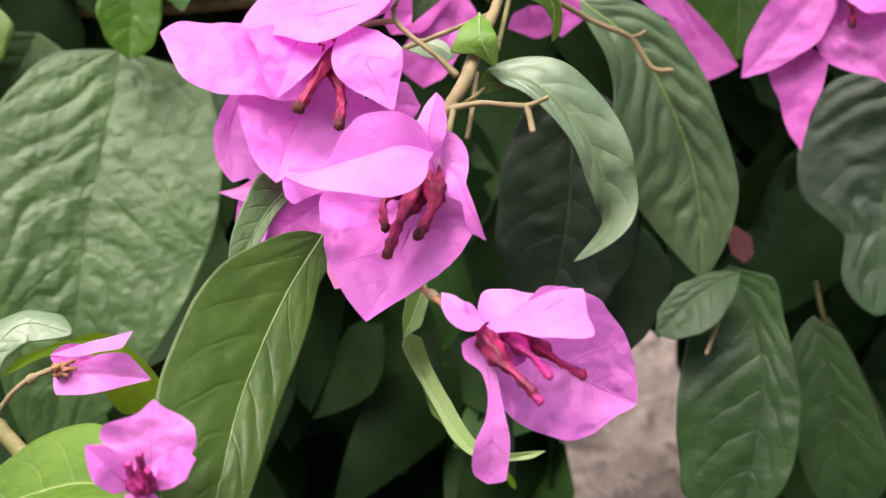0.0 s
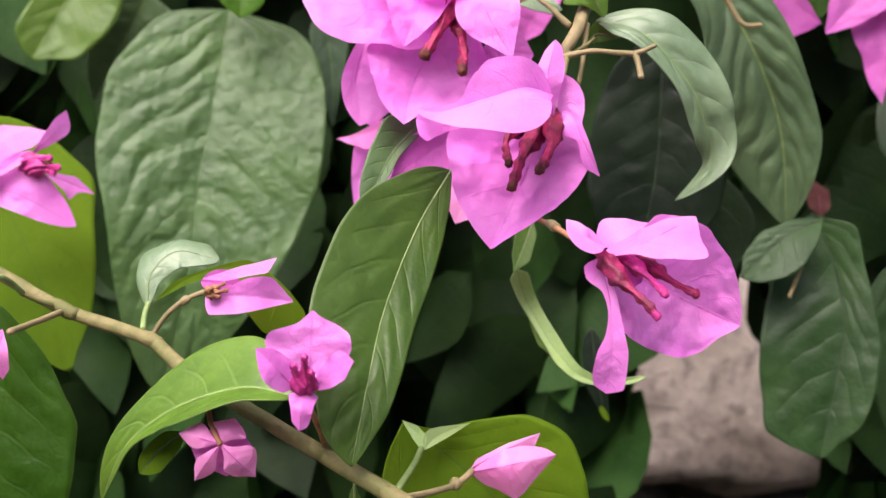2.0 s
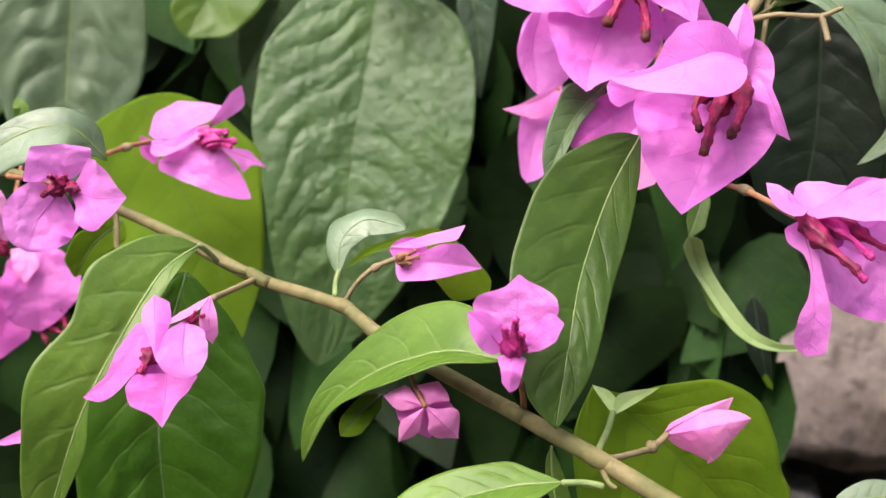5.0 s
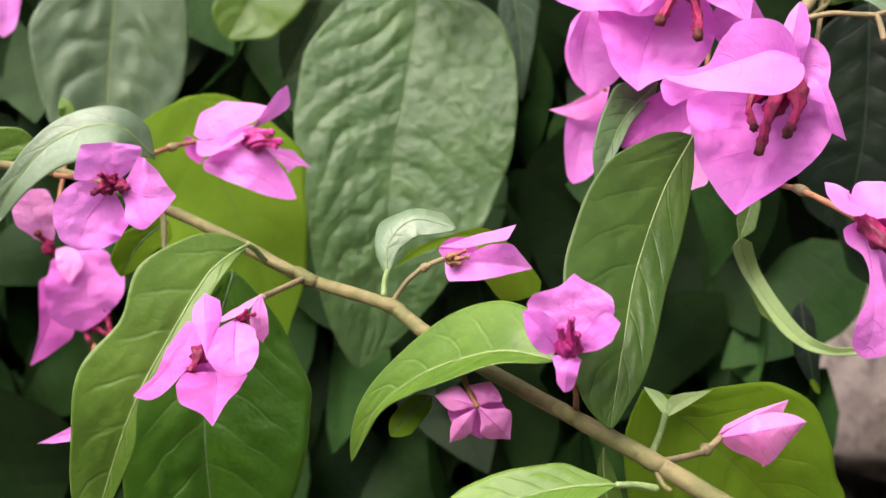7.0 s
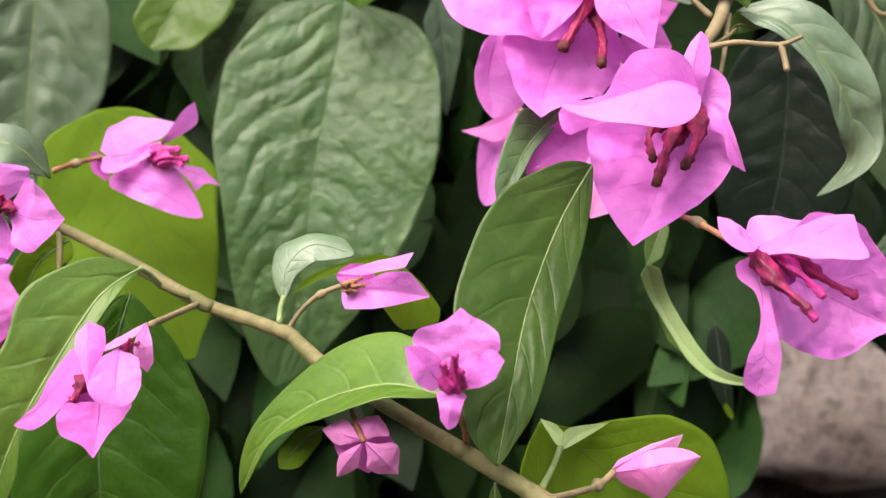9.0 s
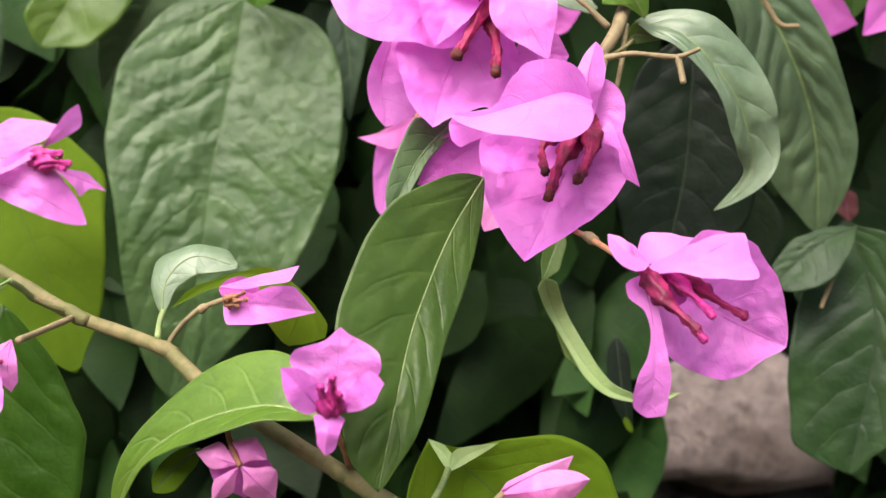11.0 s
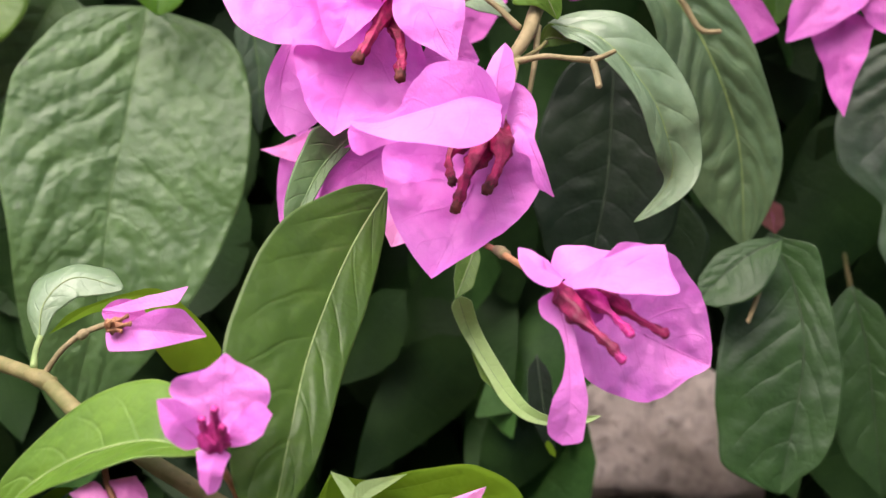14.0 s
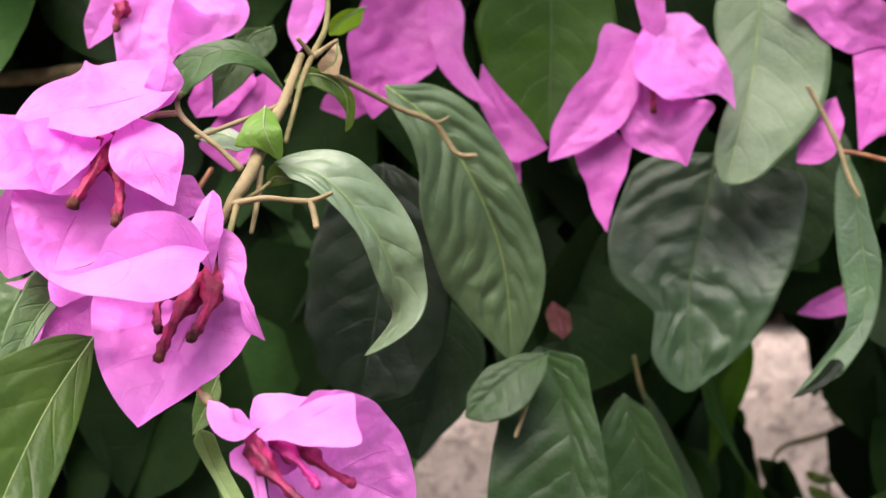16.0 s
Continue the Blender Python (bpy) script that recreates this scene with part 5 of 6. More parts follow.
th = leaf("small hooked green leaf on the upper shoot", [(0.0142, 0.3698, 1.3363), (0.0234, 0.3660, 1.3381), (0.0315, 0.3654, 1.3324), (0.0317, 0.3683, 1.3217)], (-0.0264, -0.9971, -0.0707),
     [1.5, 2.5, 2.1, 1.0, 1.6, 2.3, 2.4, 1.9], [1.9, 3.7, 3.6, 4.0, 3.4, 2.5, 0.4, 0.1], LEAF_MID, fold=(8, 20))
th = leaf("dark leaf edge between the top flowers", [(0.0098, 0.4285, 1.3589), (0.0008, 0.4280, 1.3538), (-0.0104, 0.4256, 1.3311)], (0.0506, -0.9949, -0.0874),
     [6.4, 8.5, 8.5, 8.1, 6.9, 5.3, 3.0, 1.2], [0.4, 0.9, 3.8, 3.9, 4.7, 5.1, 2.9, 1.2], LEAF, fold=(12, 12))
th = leaf("broad leaf in the shade, darkened nearly to black", [(0.0495, 0.4791, 1.3139), (0.0488, 0.4746, 1.2872), (0.0465, 0.4699, 1.2583), (0.0395, 0.4647, 1.2251)], (-0.1649, -0.9724, -0.1648),
     [7.8, 18.1, 23.2, 27.8, 27.7, 27.4, 22.2, 18.6], [8.7, 18.7, 23.7, 26.6, 26.9, 26.3, 20.8, 15.9], LEAF_SHADE_DRY, fold=(8, 8), quilt=0.03, nu=56, nv=14)
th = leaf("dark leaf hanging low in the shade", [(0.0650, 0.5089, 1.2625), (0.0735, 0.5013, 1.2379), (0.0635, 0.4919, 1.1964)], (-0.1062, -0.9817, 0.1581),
     [2.9, 8.2, 14.0, 19.1, 16.8, 13.2, 7.6, 3.2], [19.0, 25.4, 28.8, 29.0, 29.5, 28.9, 23.1, 18.4], LEAF_DARK_SHADE, fold=(12, 12), quilt=0.012)
# the next three leaves have their shade put into the leaf colour
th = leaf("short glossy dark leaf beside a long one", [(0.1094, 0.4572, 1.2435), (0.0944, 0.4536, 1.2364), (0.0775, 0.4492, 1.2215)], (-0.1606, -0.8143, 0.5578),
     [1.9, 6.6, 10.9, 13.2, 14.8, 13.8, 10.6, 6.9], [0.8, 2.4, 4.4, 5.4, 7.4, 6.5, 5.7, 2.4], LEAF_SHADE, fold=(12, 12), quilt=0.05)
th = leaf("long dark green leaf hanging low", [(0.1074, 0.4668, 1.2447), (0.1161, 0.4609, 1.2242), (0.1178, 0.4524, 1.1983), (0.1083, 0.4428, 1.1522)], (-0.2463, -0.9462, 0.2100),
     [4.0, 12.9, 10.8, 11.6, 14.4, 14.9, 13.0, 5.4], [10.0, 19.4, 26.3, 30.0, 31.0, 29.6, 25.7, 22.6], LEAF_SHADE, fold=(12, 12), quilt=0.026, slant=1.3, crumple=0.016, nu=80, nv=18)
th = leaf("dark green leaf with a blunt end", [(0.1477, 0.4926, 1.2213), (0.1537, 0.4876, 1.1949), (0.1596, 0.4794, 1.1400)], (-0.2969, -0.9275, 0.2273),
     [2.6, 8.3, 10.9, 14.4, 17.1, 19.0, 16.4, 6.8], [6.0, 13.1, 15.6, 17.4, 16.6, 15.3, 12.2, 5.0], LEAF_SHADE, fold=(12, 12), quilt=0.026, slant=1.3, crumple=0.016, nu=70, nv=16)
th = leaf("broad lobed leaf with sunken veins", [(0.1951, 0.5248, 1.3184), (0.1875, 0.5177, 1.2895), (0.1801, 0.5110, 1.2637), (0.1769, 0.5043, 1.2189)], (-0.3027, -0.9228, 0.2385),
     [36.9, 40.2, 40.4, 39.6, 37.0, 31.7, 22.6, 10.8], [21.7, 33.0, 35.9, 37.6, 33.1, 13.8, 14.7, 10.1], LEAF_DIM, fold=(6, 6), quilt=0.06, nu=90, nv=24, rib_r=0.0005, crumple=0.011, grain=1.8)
th = leaf("pale round leaf beside the flower", [(0.2023, 0.4953, 1.3817), (0.1978, 0.4881, 1.3516), (0.1900, 0.4814, 1.3266), (0.1831, 0.4772, 1.3053)], (-0.3426, -0.9390, -0.0311),
     [10.5, 20.5, 28.4, 29.5, 28.5, 23.8, 16.9, 11.4], [16.8, 17.5, 15.6, 12.3, 6.8, 8.1, 7.8, 5.3], LEAF_SHEEN, fold=(6, 6), quilt=0.025)
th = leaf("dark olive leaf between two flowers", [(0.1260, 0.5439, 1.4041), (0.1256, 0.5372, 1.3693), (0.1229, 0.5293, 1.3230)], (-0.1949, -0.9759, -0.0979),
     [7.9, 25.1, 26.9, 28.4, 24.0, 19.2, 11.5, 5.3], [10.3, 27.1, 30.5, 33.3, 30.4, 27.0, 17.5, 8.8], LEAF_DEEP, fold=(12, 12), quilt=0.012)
th = leaf("narrow hanging leaf with a dry black tip", [(0.2268, 0.4644, 1.3176), (0.2298, 0.4567, 1.2832), (0.2282, 0.4518, 1.2557), (0.2017, 0.4508, 1.2266)], (-0.4238, -0.9017, 0.0854),
     [1.2, 3.5, 4.5, 6.3, 4.3, 5.7, 6.9, 3.0], [3.9, 6.8, 8.9, 9.2, 7.9, 3.5, 2.0, 0.8], LEAF_DIM, fold=(8, 8), quilt=0.005, crumple=0.006)
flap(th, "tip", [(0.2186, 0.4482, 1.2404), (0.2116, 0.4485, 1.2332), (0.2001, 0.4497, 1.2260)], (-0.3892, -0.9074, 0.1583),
     [2.7, 2.6, 2.3, 2.3, 2.0, 1.7, 1.3, 0.5], [1.7, 2.9, 2.8, 2.4, 1.8, 1.1, 0.6, 0.2], LEAF_SHADE_DRY, fold=(10, 10), label="dry black tip")
th = leaf("green leaf above the large quilted leaf", [(-0.1240, 0.5091, 1.3603), (-0.1241, 0.5052, 1.3421), (-0.1245, 0.5011, 1.3228)], (0.2380, -0.9680, -0.0796),
     [2.6, 8.5, 11.6, 12.0, 12.2, 10.9, 9.7, 6.2], [2.1, 6.7, 12.1, 13.1, 13.9, 11.5, 9.4, 4.9], LEAF_DEEP, fold=(12, 12))
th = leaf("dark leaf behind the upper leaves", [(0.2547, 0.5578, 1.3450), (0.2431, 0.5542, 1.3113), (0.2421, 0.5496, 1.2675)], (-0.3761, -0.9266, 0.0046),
     [3.9, 13.4, 21.9, 22.9, 22.5, 20.9, 16.1, 11.8], [3.8, 11.6, 15.6, 14.1, 14.6, 11.3, 8.8, 5.4], LEAF_DARK_SHADE, fold=(12, 12))
th = leaf("thin green leaf beside the quilted leaf", [(-0.0964, 0.5465, 1.3337), (-0.0913, 0.5433, 1.3032), (-0.0905, 0.5404, 1.2758)], (0.0761, -0.9968, -0.0263),
     [1.8, 5.7, 11.4, 9.0, 6.4, 3.9, 2.2, 0.9], [1.3, 4.2, 8.0, 8.1, 8.0, 7.2, 4.1, 1.7], LEAF_DIM, fold=(12, 12))
th = leaf("small pale leaf lying under a twig", [(-0.0118, 0.3742, 1.3203), (-0.0037, 0.3702, 1.3209), (0.0038, 0.3679, 1.3176)], (0.0616, -0.7832, 0.6187),
     [0.4, 1.3, 2.4, 2.1, 2.4, 2.5, 1.4, 0.6], [0.5, 1.7, 3.4, 5.1, 6.2, 5.8, 4.9, 4.2], LEAF_WAXY_SHEEN, fold=(12, 12))
th = leaf("dry tan scrap of leaf on the forked twig", [(0.0293, 0.3629, 1.3472), (0.0286, 0.3613, 1.3417), (0.0245, 0.3620, 1.3381)], (-0.0274, -0.9957, -0.0881),
     [0.2, 0.5, 0.9, 1.6, 2.0, 3.4, 1.8, 0.8], [0.3, 1.1, 2.2, 3.0, 3.2, 3.2, 2.9, 2.4], LEAF_DRY, fold=(12, 12))
th = leaf("bright green leaf high behind the forked twig", [(0.0415, 0.4496, 1.3685), (0.0345, 0.4492, 1.3644), (0.0285, 0.4486, 1.3583)], (-0.0344, -0.9921, -0.1204),
     [0.6, 2.2, 4.4, 5.1, 4.7, 3.9, 3.0, 1.2], [0.3, 0.8, 1.6, 2.6, 3.0, 3.2, 2.8, 1.2], LEAF_UNDER, fold=(12, 12))

# ---------------------------------------------------------------- flowers of the upper branch
th = flower("magenta flower hanging among broad leaves", (0.1523, 0.4833, 1.3639), stalk=[(0.1574, 0.4902, 1.3913), (0.1564, 0.4878, 1.3776), (0.1541, 0.4854, 1.3641)])
bract(th, [(0.1536, 0.4843, 1.3732), (0.1601, 0.4747, 1.3587), (0.1720, 0.4696, 1.3477), (0.1843, 0.4702, 1.3345)], (-0.2973, -0.8987, 0.3224),
      [2.2, 13.2, 14.8, 15.2, 13.3, 9.8, 7.1, 3.0], [2.0, 6.1, 13.4, 20.9, 20.8, 12.2, 1.7, 0.2], fold=(-10, 20), nu=44, nv=14)
bract(th, [(0.1506, 0.4854, 1.3641), (0.1380, 0.4792, 1.3437), (0.1127, 0.4761, 1.3146)], (-0.2342, -0.9705, -0.0577),
      [1.2, 3.6, 7.3, 11.1, 12.7, 10.2, 7.3, 3.4], [14.2, 14.4, 12.2, 10.9, 11.5, 9.9, 7.7, 3.3], fold=(14, 10), nu=40, nv=12, material=BRACT_MID_SHADE)
bract(th, [(0.1527, 0.4840, 1.3508), (0.1551, 0.4758, 1.3306), (0.1652, 0.4699, 1.3125)], (-0.2764, -0.9601, -0.0420),
      [1.1, 3.7, 7.5, 13.9, 19.6, 21.9, 10.8, 4.2], [3.0, 9.1, 11.8, 14.8, 14.5, 10.1, 5.2, 1.2], fold=(12, 10), nu=40, nv=12, material=BRACT_MID_SHADE)
bract(th, [(0.1372, 0.4835, 1.3275), (0.1346, 0.4795, 1.3087), (0.1356, 0.4753, 1.2874)], (-0.2360, -0.9717, 0.0051),
      [4.3, 10.5, 10.2, 9.7, 7.5, 4.5, 2.6, 1.0], [1.8, 5.7, 11.6, 9.7, 6.2, 5.3, 3.9, 1.6], fold=(10, 10), material=BRACT_DEEP_SHADE)
bract(th, [(0.1540, 0.4770, 1.3610), (0.1533, 0.4781, 1.3720), (0.1521, 0.4795, 1.3851)], (-0.2696, -0.9546, -0.1265),
      [0.7, 2.2, 4.5, 5.2, 5.6, 6.0, 4.2, 1.7], [0.8, 2.6, 4.9, 5.0, 5.2, 5.2, 2.9, 1.2], fold=(10, 10), material=BRACT_MID_SHADE)
tube(th, [(0.1527, 0.4801, 1.3526), (0.1531, 0.4762, 1.3436), (0.1525, 0.4722, 1.3348)], r=0.00130)
th = flower("magenta flower behind the forked twig", (0.0583, 0.5120, 1.3882), stalk=[(0.0767, 0.6392, 1.4500), (0.0653, 0.5545, 1.4094), (0.0583, 0.5120, 1.3882)])
bract(th, [(0.0675, 0.5120, 1.3884), (0.0555, 0.5053, 1.3626), (0.0466, 0.5000, 1.3313)], (-0.0714, -0.9924, -0.1004),
      [8.0, 15.3, 17.3, 19.0, 19.6, 13.9, 8.2, 3.3], [2.8, 8.9, 18.0, 17.9, 18.1, 14.2, 10.3, 4.8], fold=(10, 10), material=BRACT_DEEP_SHADE)
bract(th, [(0.0739, 0.5077, 1.3856), (0.0789, 0.5010, 1.3602), (0.0958, 0.4965, 1.3357)], (-0.1206, -0.9880, -0.0966),
      [2.0, 7.0, 8.0, 6.1, 2.3, 0.9, 0.5, 0.2], [1.6, 5.0, 7.4, 7.5, 8.8, 8.0, 6.0, 2.6], fold=(10, 10), material=BRACT_MID_SHADE)
bract(th, [(0.0919, 0.5125, 1.3547), (0.1027, 0.5063, 1.3338), (0.1177, 0.5029, 1.3201)], (-0.1620, -0.9856, -0.0493),
      [0.3, 0.9, 2.0, 3.5, 4.5, 4.4, 2.8, 1.1], [1.3, 4.2, 8.2, 8.6, 9.6, 11.7, 13.3, 7.6], fold=(10, 10), material=BRACT_DEEP_SHADE)
bract(th, [(0.1025, 0.5119, 1.3294), (0.1028, 0.5092, 1.3132), (0.1064, 0.5068, 1.2999)], (-0.1633, -0.9865, -0.0085),
      [0.5, 1.8, 3.7, 4.7, 4.7, 4.1, 2.6, 1.0], [0.4, 1.3, 2.5, 2.7, 2.5, 2.5, 1.4, 0.6], fold=(10, 10), material=BRACT_DEEP_SHADE)
th = flower("cluster flower in magenta above the large ones", (-0.0282, 0.4100, 1.3745), stalk=[(-0.0355, 0.5364, 1.4292), (-0.0301, 0.4522, 1.3929), (-0.0282, 0.4100, 1.3745)])
bract(th, [(-0.0265, 0.4099, 1.3728), (-0.0310, 0.4017, 1.3524), (-0.0307, 0.3977, 1.3339)], (0.1222, -0.9866, -0.1085),
      [3.6, 12.3, 14.3, 14.5, 14.3, 12.3, 8.5, 4.2], [1.5, 4.8, 9.6, 8.7, 7.7, 6.5, 5.9, 2.8], fold=(10, 10))
bract(th, [(-0.0142, 0.4097, 1.3712), (-0.0069, 0.4043, 1.3583), (-0.0204, 0.3990, 1.3457)], (0.0649, -0.9912, -0.1157),
      [1.0, 2.8, 5.6, 9.9, 5.1, 3.0, 1.8, 0.8], [4.6, 12.5, 16.0, 14.8, 14.0, 13.8, 10.1, 6.2], fold=(10, 10))
bract(th, [(-0.0357, 0.4137, 1.3714), (-0.0426, 0.4116, 1.3603), (-0.0476, 0.4093, 1.3487)], (0.1470, -0.9817, -0.1211),
      [0.5, 1.8, 3.6, 5.2, 5.1, 4.7, 3.0, 1.2], [0.7, 2.3, 4.6, 6.2, 5.3, 4.8, 3.2, 1.4], fold=(10, 10))
tube(th, [(-0.0352, 0.4028, 1.3628), (-0.0367, 0.4003, 1.3582), (-0.0372, 0.3979, 1.3544)], r=0.00120)
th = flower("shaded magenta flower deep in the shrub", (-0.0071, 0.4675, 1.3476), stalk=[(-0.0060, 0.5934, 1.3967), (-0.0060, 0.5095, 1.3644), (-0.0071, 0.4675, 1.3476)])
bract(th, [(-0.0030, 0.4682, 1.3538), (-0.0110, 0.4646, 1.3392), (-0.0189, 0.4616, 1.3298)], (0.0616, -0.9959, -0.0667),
      [1.9, 6.0, 10.1, 9.2, 8.5, 8.2, 4.5, 1.9], [1.0, 3.2, 6.5, 8.7, 8.5, 8.0, 7.1, 6.0], fold=(10, 10), material=BRACT_DEEP_SHADE)
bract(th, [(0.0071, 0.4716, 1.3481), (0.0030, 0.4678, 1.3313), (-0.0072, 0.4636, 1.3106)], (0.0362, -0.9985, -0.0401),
      [1.3, 4.0, 8.2, 7.2, 6.2, 5.7, 5.1, 2.1], [1.4, 4.8, 9.3, 11.4, 12.4, 13.2, 13.8, 14.3], fold=(10, 10), material=BRACT_DEEP_SHADE)
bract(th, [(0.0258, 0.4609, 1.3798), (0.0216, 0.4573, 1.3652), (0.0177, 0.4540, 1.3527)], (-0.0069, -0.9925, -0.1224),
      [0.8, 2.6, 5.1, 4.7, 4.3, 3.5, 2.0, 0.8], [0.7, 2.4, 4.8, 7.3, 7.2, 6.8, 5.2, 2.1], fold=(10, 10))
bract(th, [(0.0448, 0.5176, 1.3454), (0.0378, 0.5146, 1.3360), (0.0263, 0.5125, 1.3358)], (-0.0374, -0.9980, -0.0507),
      [1.5, 4.4, 8.8, 5.7, 4.3, 2.2, 1.2, 0.6], [1.2, 4.5, 8.3, 9.2, 9.4, 9.2, 7.6, 5.9], fold=(10, 10), material=BRACT_DEEP_SHADE)
th = flower("magenta flower at the outer edge of the shrub", (0.2261, 0.4822, 1.3914), stalk=[(0.2891, 0.6095, 1.4549), (0.2480, 0.5247, 1.4131), (0.2261, 0.4822, 1.3914)])
bract(th, [(0.2215, 0.4822, 1.3913), (0.2285, 0.4760, 1.3708), (0.2477, 0.4730, 1.3609)], (-0.4017, -0.9083, -0.1170),
      [1.3, 4.7, 9.4, 13.0, 13.9, 13.7, 12.9, 12.1], [4.6, 12.9, 16.1, 11.2, 10.4, 9.9, 5.4, 2.4], fold=(10, 10), material=BRACT_MID_SHADE)
bract(th, [(0.2480, 0.4778, 1.3691), (0.2419, 0.4712, 1.3442), (0.2332, 0.4685, 1.3188)], (-0.4288, -0.9010, -0.0652),
      [1.5, 4.7, 9.3, 9.1, 8.7, 9.0, 6.5, 2.7], [1.8, 5.8, 11.6, 10.3, 8.5, 6.0, 3.4, 1.4], fold=(10, 10), material=BRACT_DEEP_SHADE)
bract(th, [(0.2290, 0.4808, 1.3403), (0.2213, 0.4786, 1.3290), (0.2113, 0.4761, 1.3144)], (-0.3895, -0.9204, -0.0335),
      [1.3, 4.2, 7.6, 8.9, 10.2, 11.0, 9.2, 5.9], [1.0, 3.2, 4.8, 5.0, 5.3, 4.6, 2.6, 1.1], fold=(10, 10), material=BRACT_DEEP_SHADE)
bract(th, [(0.2581, 0.4785, 1.3560), (0.2517, 0.4766, 1.3380), (0.2455, 0.4752, 1.3245)], (-0.4412, -0.8956, -0.0566),
      [0.9, 3.1, 6.1, 6.9, 6.5, 6.3, 5.1, 2.1], [1.6, 5.4, 8.9, 8.2, 7.3, 6.2, 4.2, 1.7], fold=(10, 10), material=BRACT_MID_SHADE)
th = flower("bit of a magenta flower low between leaves", (0.2679, 0.5585, 1.2561), stalk=[(0.3326, 0.6829, 1.2924), (0.2905, 0.6001, 1.2691), (0.2679, 0.5585, 1.2561)])
bract(th, [(0.2734, 0.5586, 1.2574), (0.2595, 0.5579, 1.2510), (0.2457, 0.5573, 1.2454)], (-0.3960, -0.9131, 0.0969),
      [1.9, 6.1, 10.2, 9.0, 7.8, 6.0, 3.4, 1.4], [0.6, 1.9, 3.6, 3.5, 3.4, 3.2, 1.9, 0.8], fold=(10, 10), material=BRACT_DEEP_SHADE)
th = flower("dull pink fallen bract caught in the shade", (0.1378, 0.5774, 1.2448))
bract(th, [(0.1352, 0.5779, 1.2501), (0.1383, 0.5771, 1.2422), (0.1399, 0.5761, 1.2323)], (-0.2323, -0.9677, 0.0982),
      [0.5, 1.6, 3.1, 5.2, 4.9, 4.9, 3.8, 1.6], [1.3, 4.3, 5.8, 5.9, 5.7, 5.3, 3.1, 1.2], fold=(10, 10), material=BRACT_DRY)

# ---------------------------------------------------------------- upper branch and twigs
th = stem("upper_branch", "pale tan branch with forked flower-stalk stubs", [(-0.0013, 0.3255, 1.2976), (0.0024, 0.3252, 1.3041), (0.0061, 0.3288, 1.3100), (0.0100, 0.3380, 1.3207), (0.0142, 0.3490, 1.3291), (0.0189, 0.3665, 1.3434)], [0.00118, 0.00184, 0.00198, 0.00158, 0.00131, 0.00118], TWIG)
shoot(th, "twig", [(0.0016, 0.3240, 1.3019), (0.0096, 0.3221, 1.3035), (0.0167, 0.3201, 1.3029), (0.0213, 0.3200, 1.3026)], [0.00101, 0.00075, 0.00069, 0.00088], TWIG)
shoot(th, "fork", [(0.0210, 0.3200, 1.3026), (0.0235, 0.3191, 1.3035), (0.0266, 0.3183, 1.3049)], [0.00088, 0.00062, 0.00056], TWIG)
shoot(th, "fork", [(0.0213, 0.3200, 1.3026), (0.0221, 0.3187, 1.2995), (0.0227, 0.3173, 1.2961)], [0.00100, 0.00075, 0.00088], TWIG)
shoot(th, "twig", [(0.0086, 0.3310, 1.3115), (0.0077, 0.3281, 1.3027), (0.0062, 0.3252, 1.2945)], [0.00089, 0.00077, 0.00064], TWIG)
shoot(th, "twig", [(0.0036, 0.3289, 1.3107), (-0.0020, 0.3315, 1.3162), (-0.0080, 0.3340, 1.3208), (-0.0126, 0.3365, 1.3254), (-0.0134, 0.3390, 1.3305)], [0.00103, 0.00078, 0.00071, 0.00078, 0.00065], TWIG)
shoot(th, "twig", [(-0.0126, 0.3365, 1.3251), (-0.0156, 0.3364, 1.3248), (-0.0183, 0.3374, 1.3246)], [0.00052, 0.00052, 0.00052], TWIG)
shoot(th, "node", [(-0.0141, 0.3369, 1.3290), (-0.0130, 0.3370, 1.3299), (-0.0121, 0.3371, 1.3308)], [0.00078, 0.00117, 0.00078], TWIG)
shoot(th, "twig", [(-0.0104, 0.3641, 1.3198), (-0.0023, 0.3644, 1.3230), (0.0075, 0.3648, 1.3269), (0.0158, 0.3692, 1.3308)], [0.00071, 0.00071, 0.00071, 0.00071], TWIG)
shoot(th, "twig", [(0.0038, 0.3261, 1.3027), (0.0083, 0.3284, 1.3053), (0.0108, 0.3326, 1.3074)], [0.00064, 0.00052, 0.00052], STEM)
th = stem("forked_twig", "brown twig with a forked top", [(0.0147, 0.3438, 1.3181), (0.0165, 0.3485, 1.3251), (0.0193, 0.3557, 1.3357), (0.0222, 0.3605, 1.3432), (0.0262, 0.3675, 1.3527), (0.0270, 0.3795, 1.3708)], [0.00076, 0.00076, 0.00083, 0.00090, 0.00076, 0.00076], STEM)
shoot(th, "fork", [(0.0222, 0.3604, 1.3427), (0.0202, 0.3587, 1.3450), (0.0180, 0.3569, 1.3473)], [0.00083, 0.00069, 0.00062], TWIG)
shoot(th, "fork", [(0.0226, 0.3604, 1.3427), (0.0257, 0.3607, 1.3450), (0.0292, 0.3589, 1.3471)], [0.00097, 0.00069, 0.00062], TWIG)
th = stem("side_twig", "reddish-tan twig ending in a pale forked stub", [(0.0250, 0.4169, 1.3442), (0.0402, 0.4263, 1.3376), (0.0521, 0.4317, 1.3319), (0.0645, 0.4352, 1.3271), (0.0721, 0.4362, 1.3170), (0.0793, 0.4361, 1.3161)], [0.00099, 0.00099, 0.00091, 0.00099, 0.00099, 0.00082], TWIG)
shoot(th, "fork", [(0.0641, 0.4352, 1.3271), (0.0671, 0.4353, 1.3279), (0.0697, 0.4355, 1.3295)], [0.00084, 0.00066, 0.00050], TWIG)
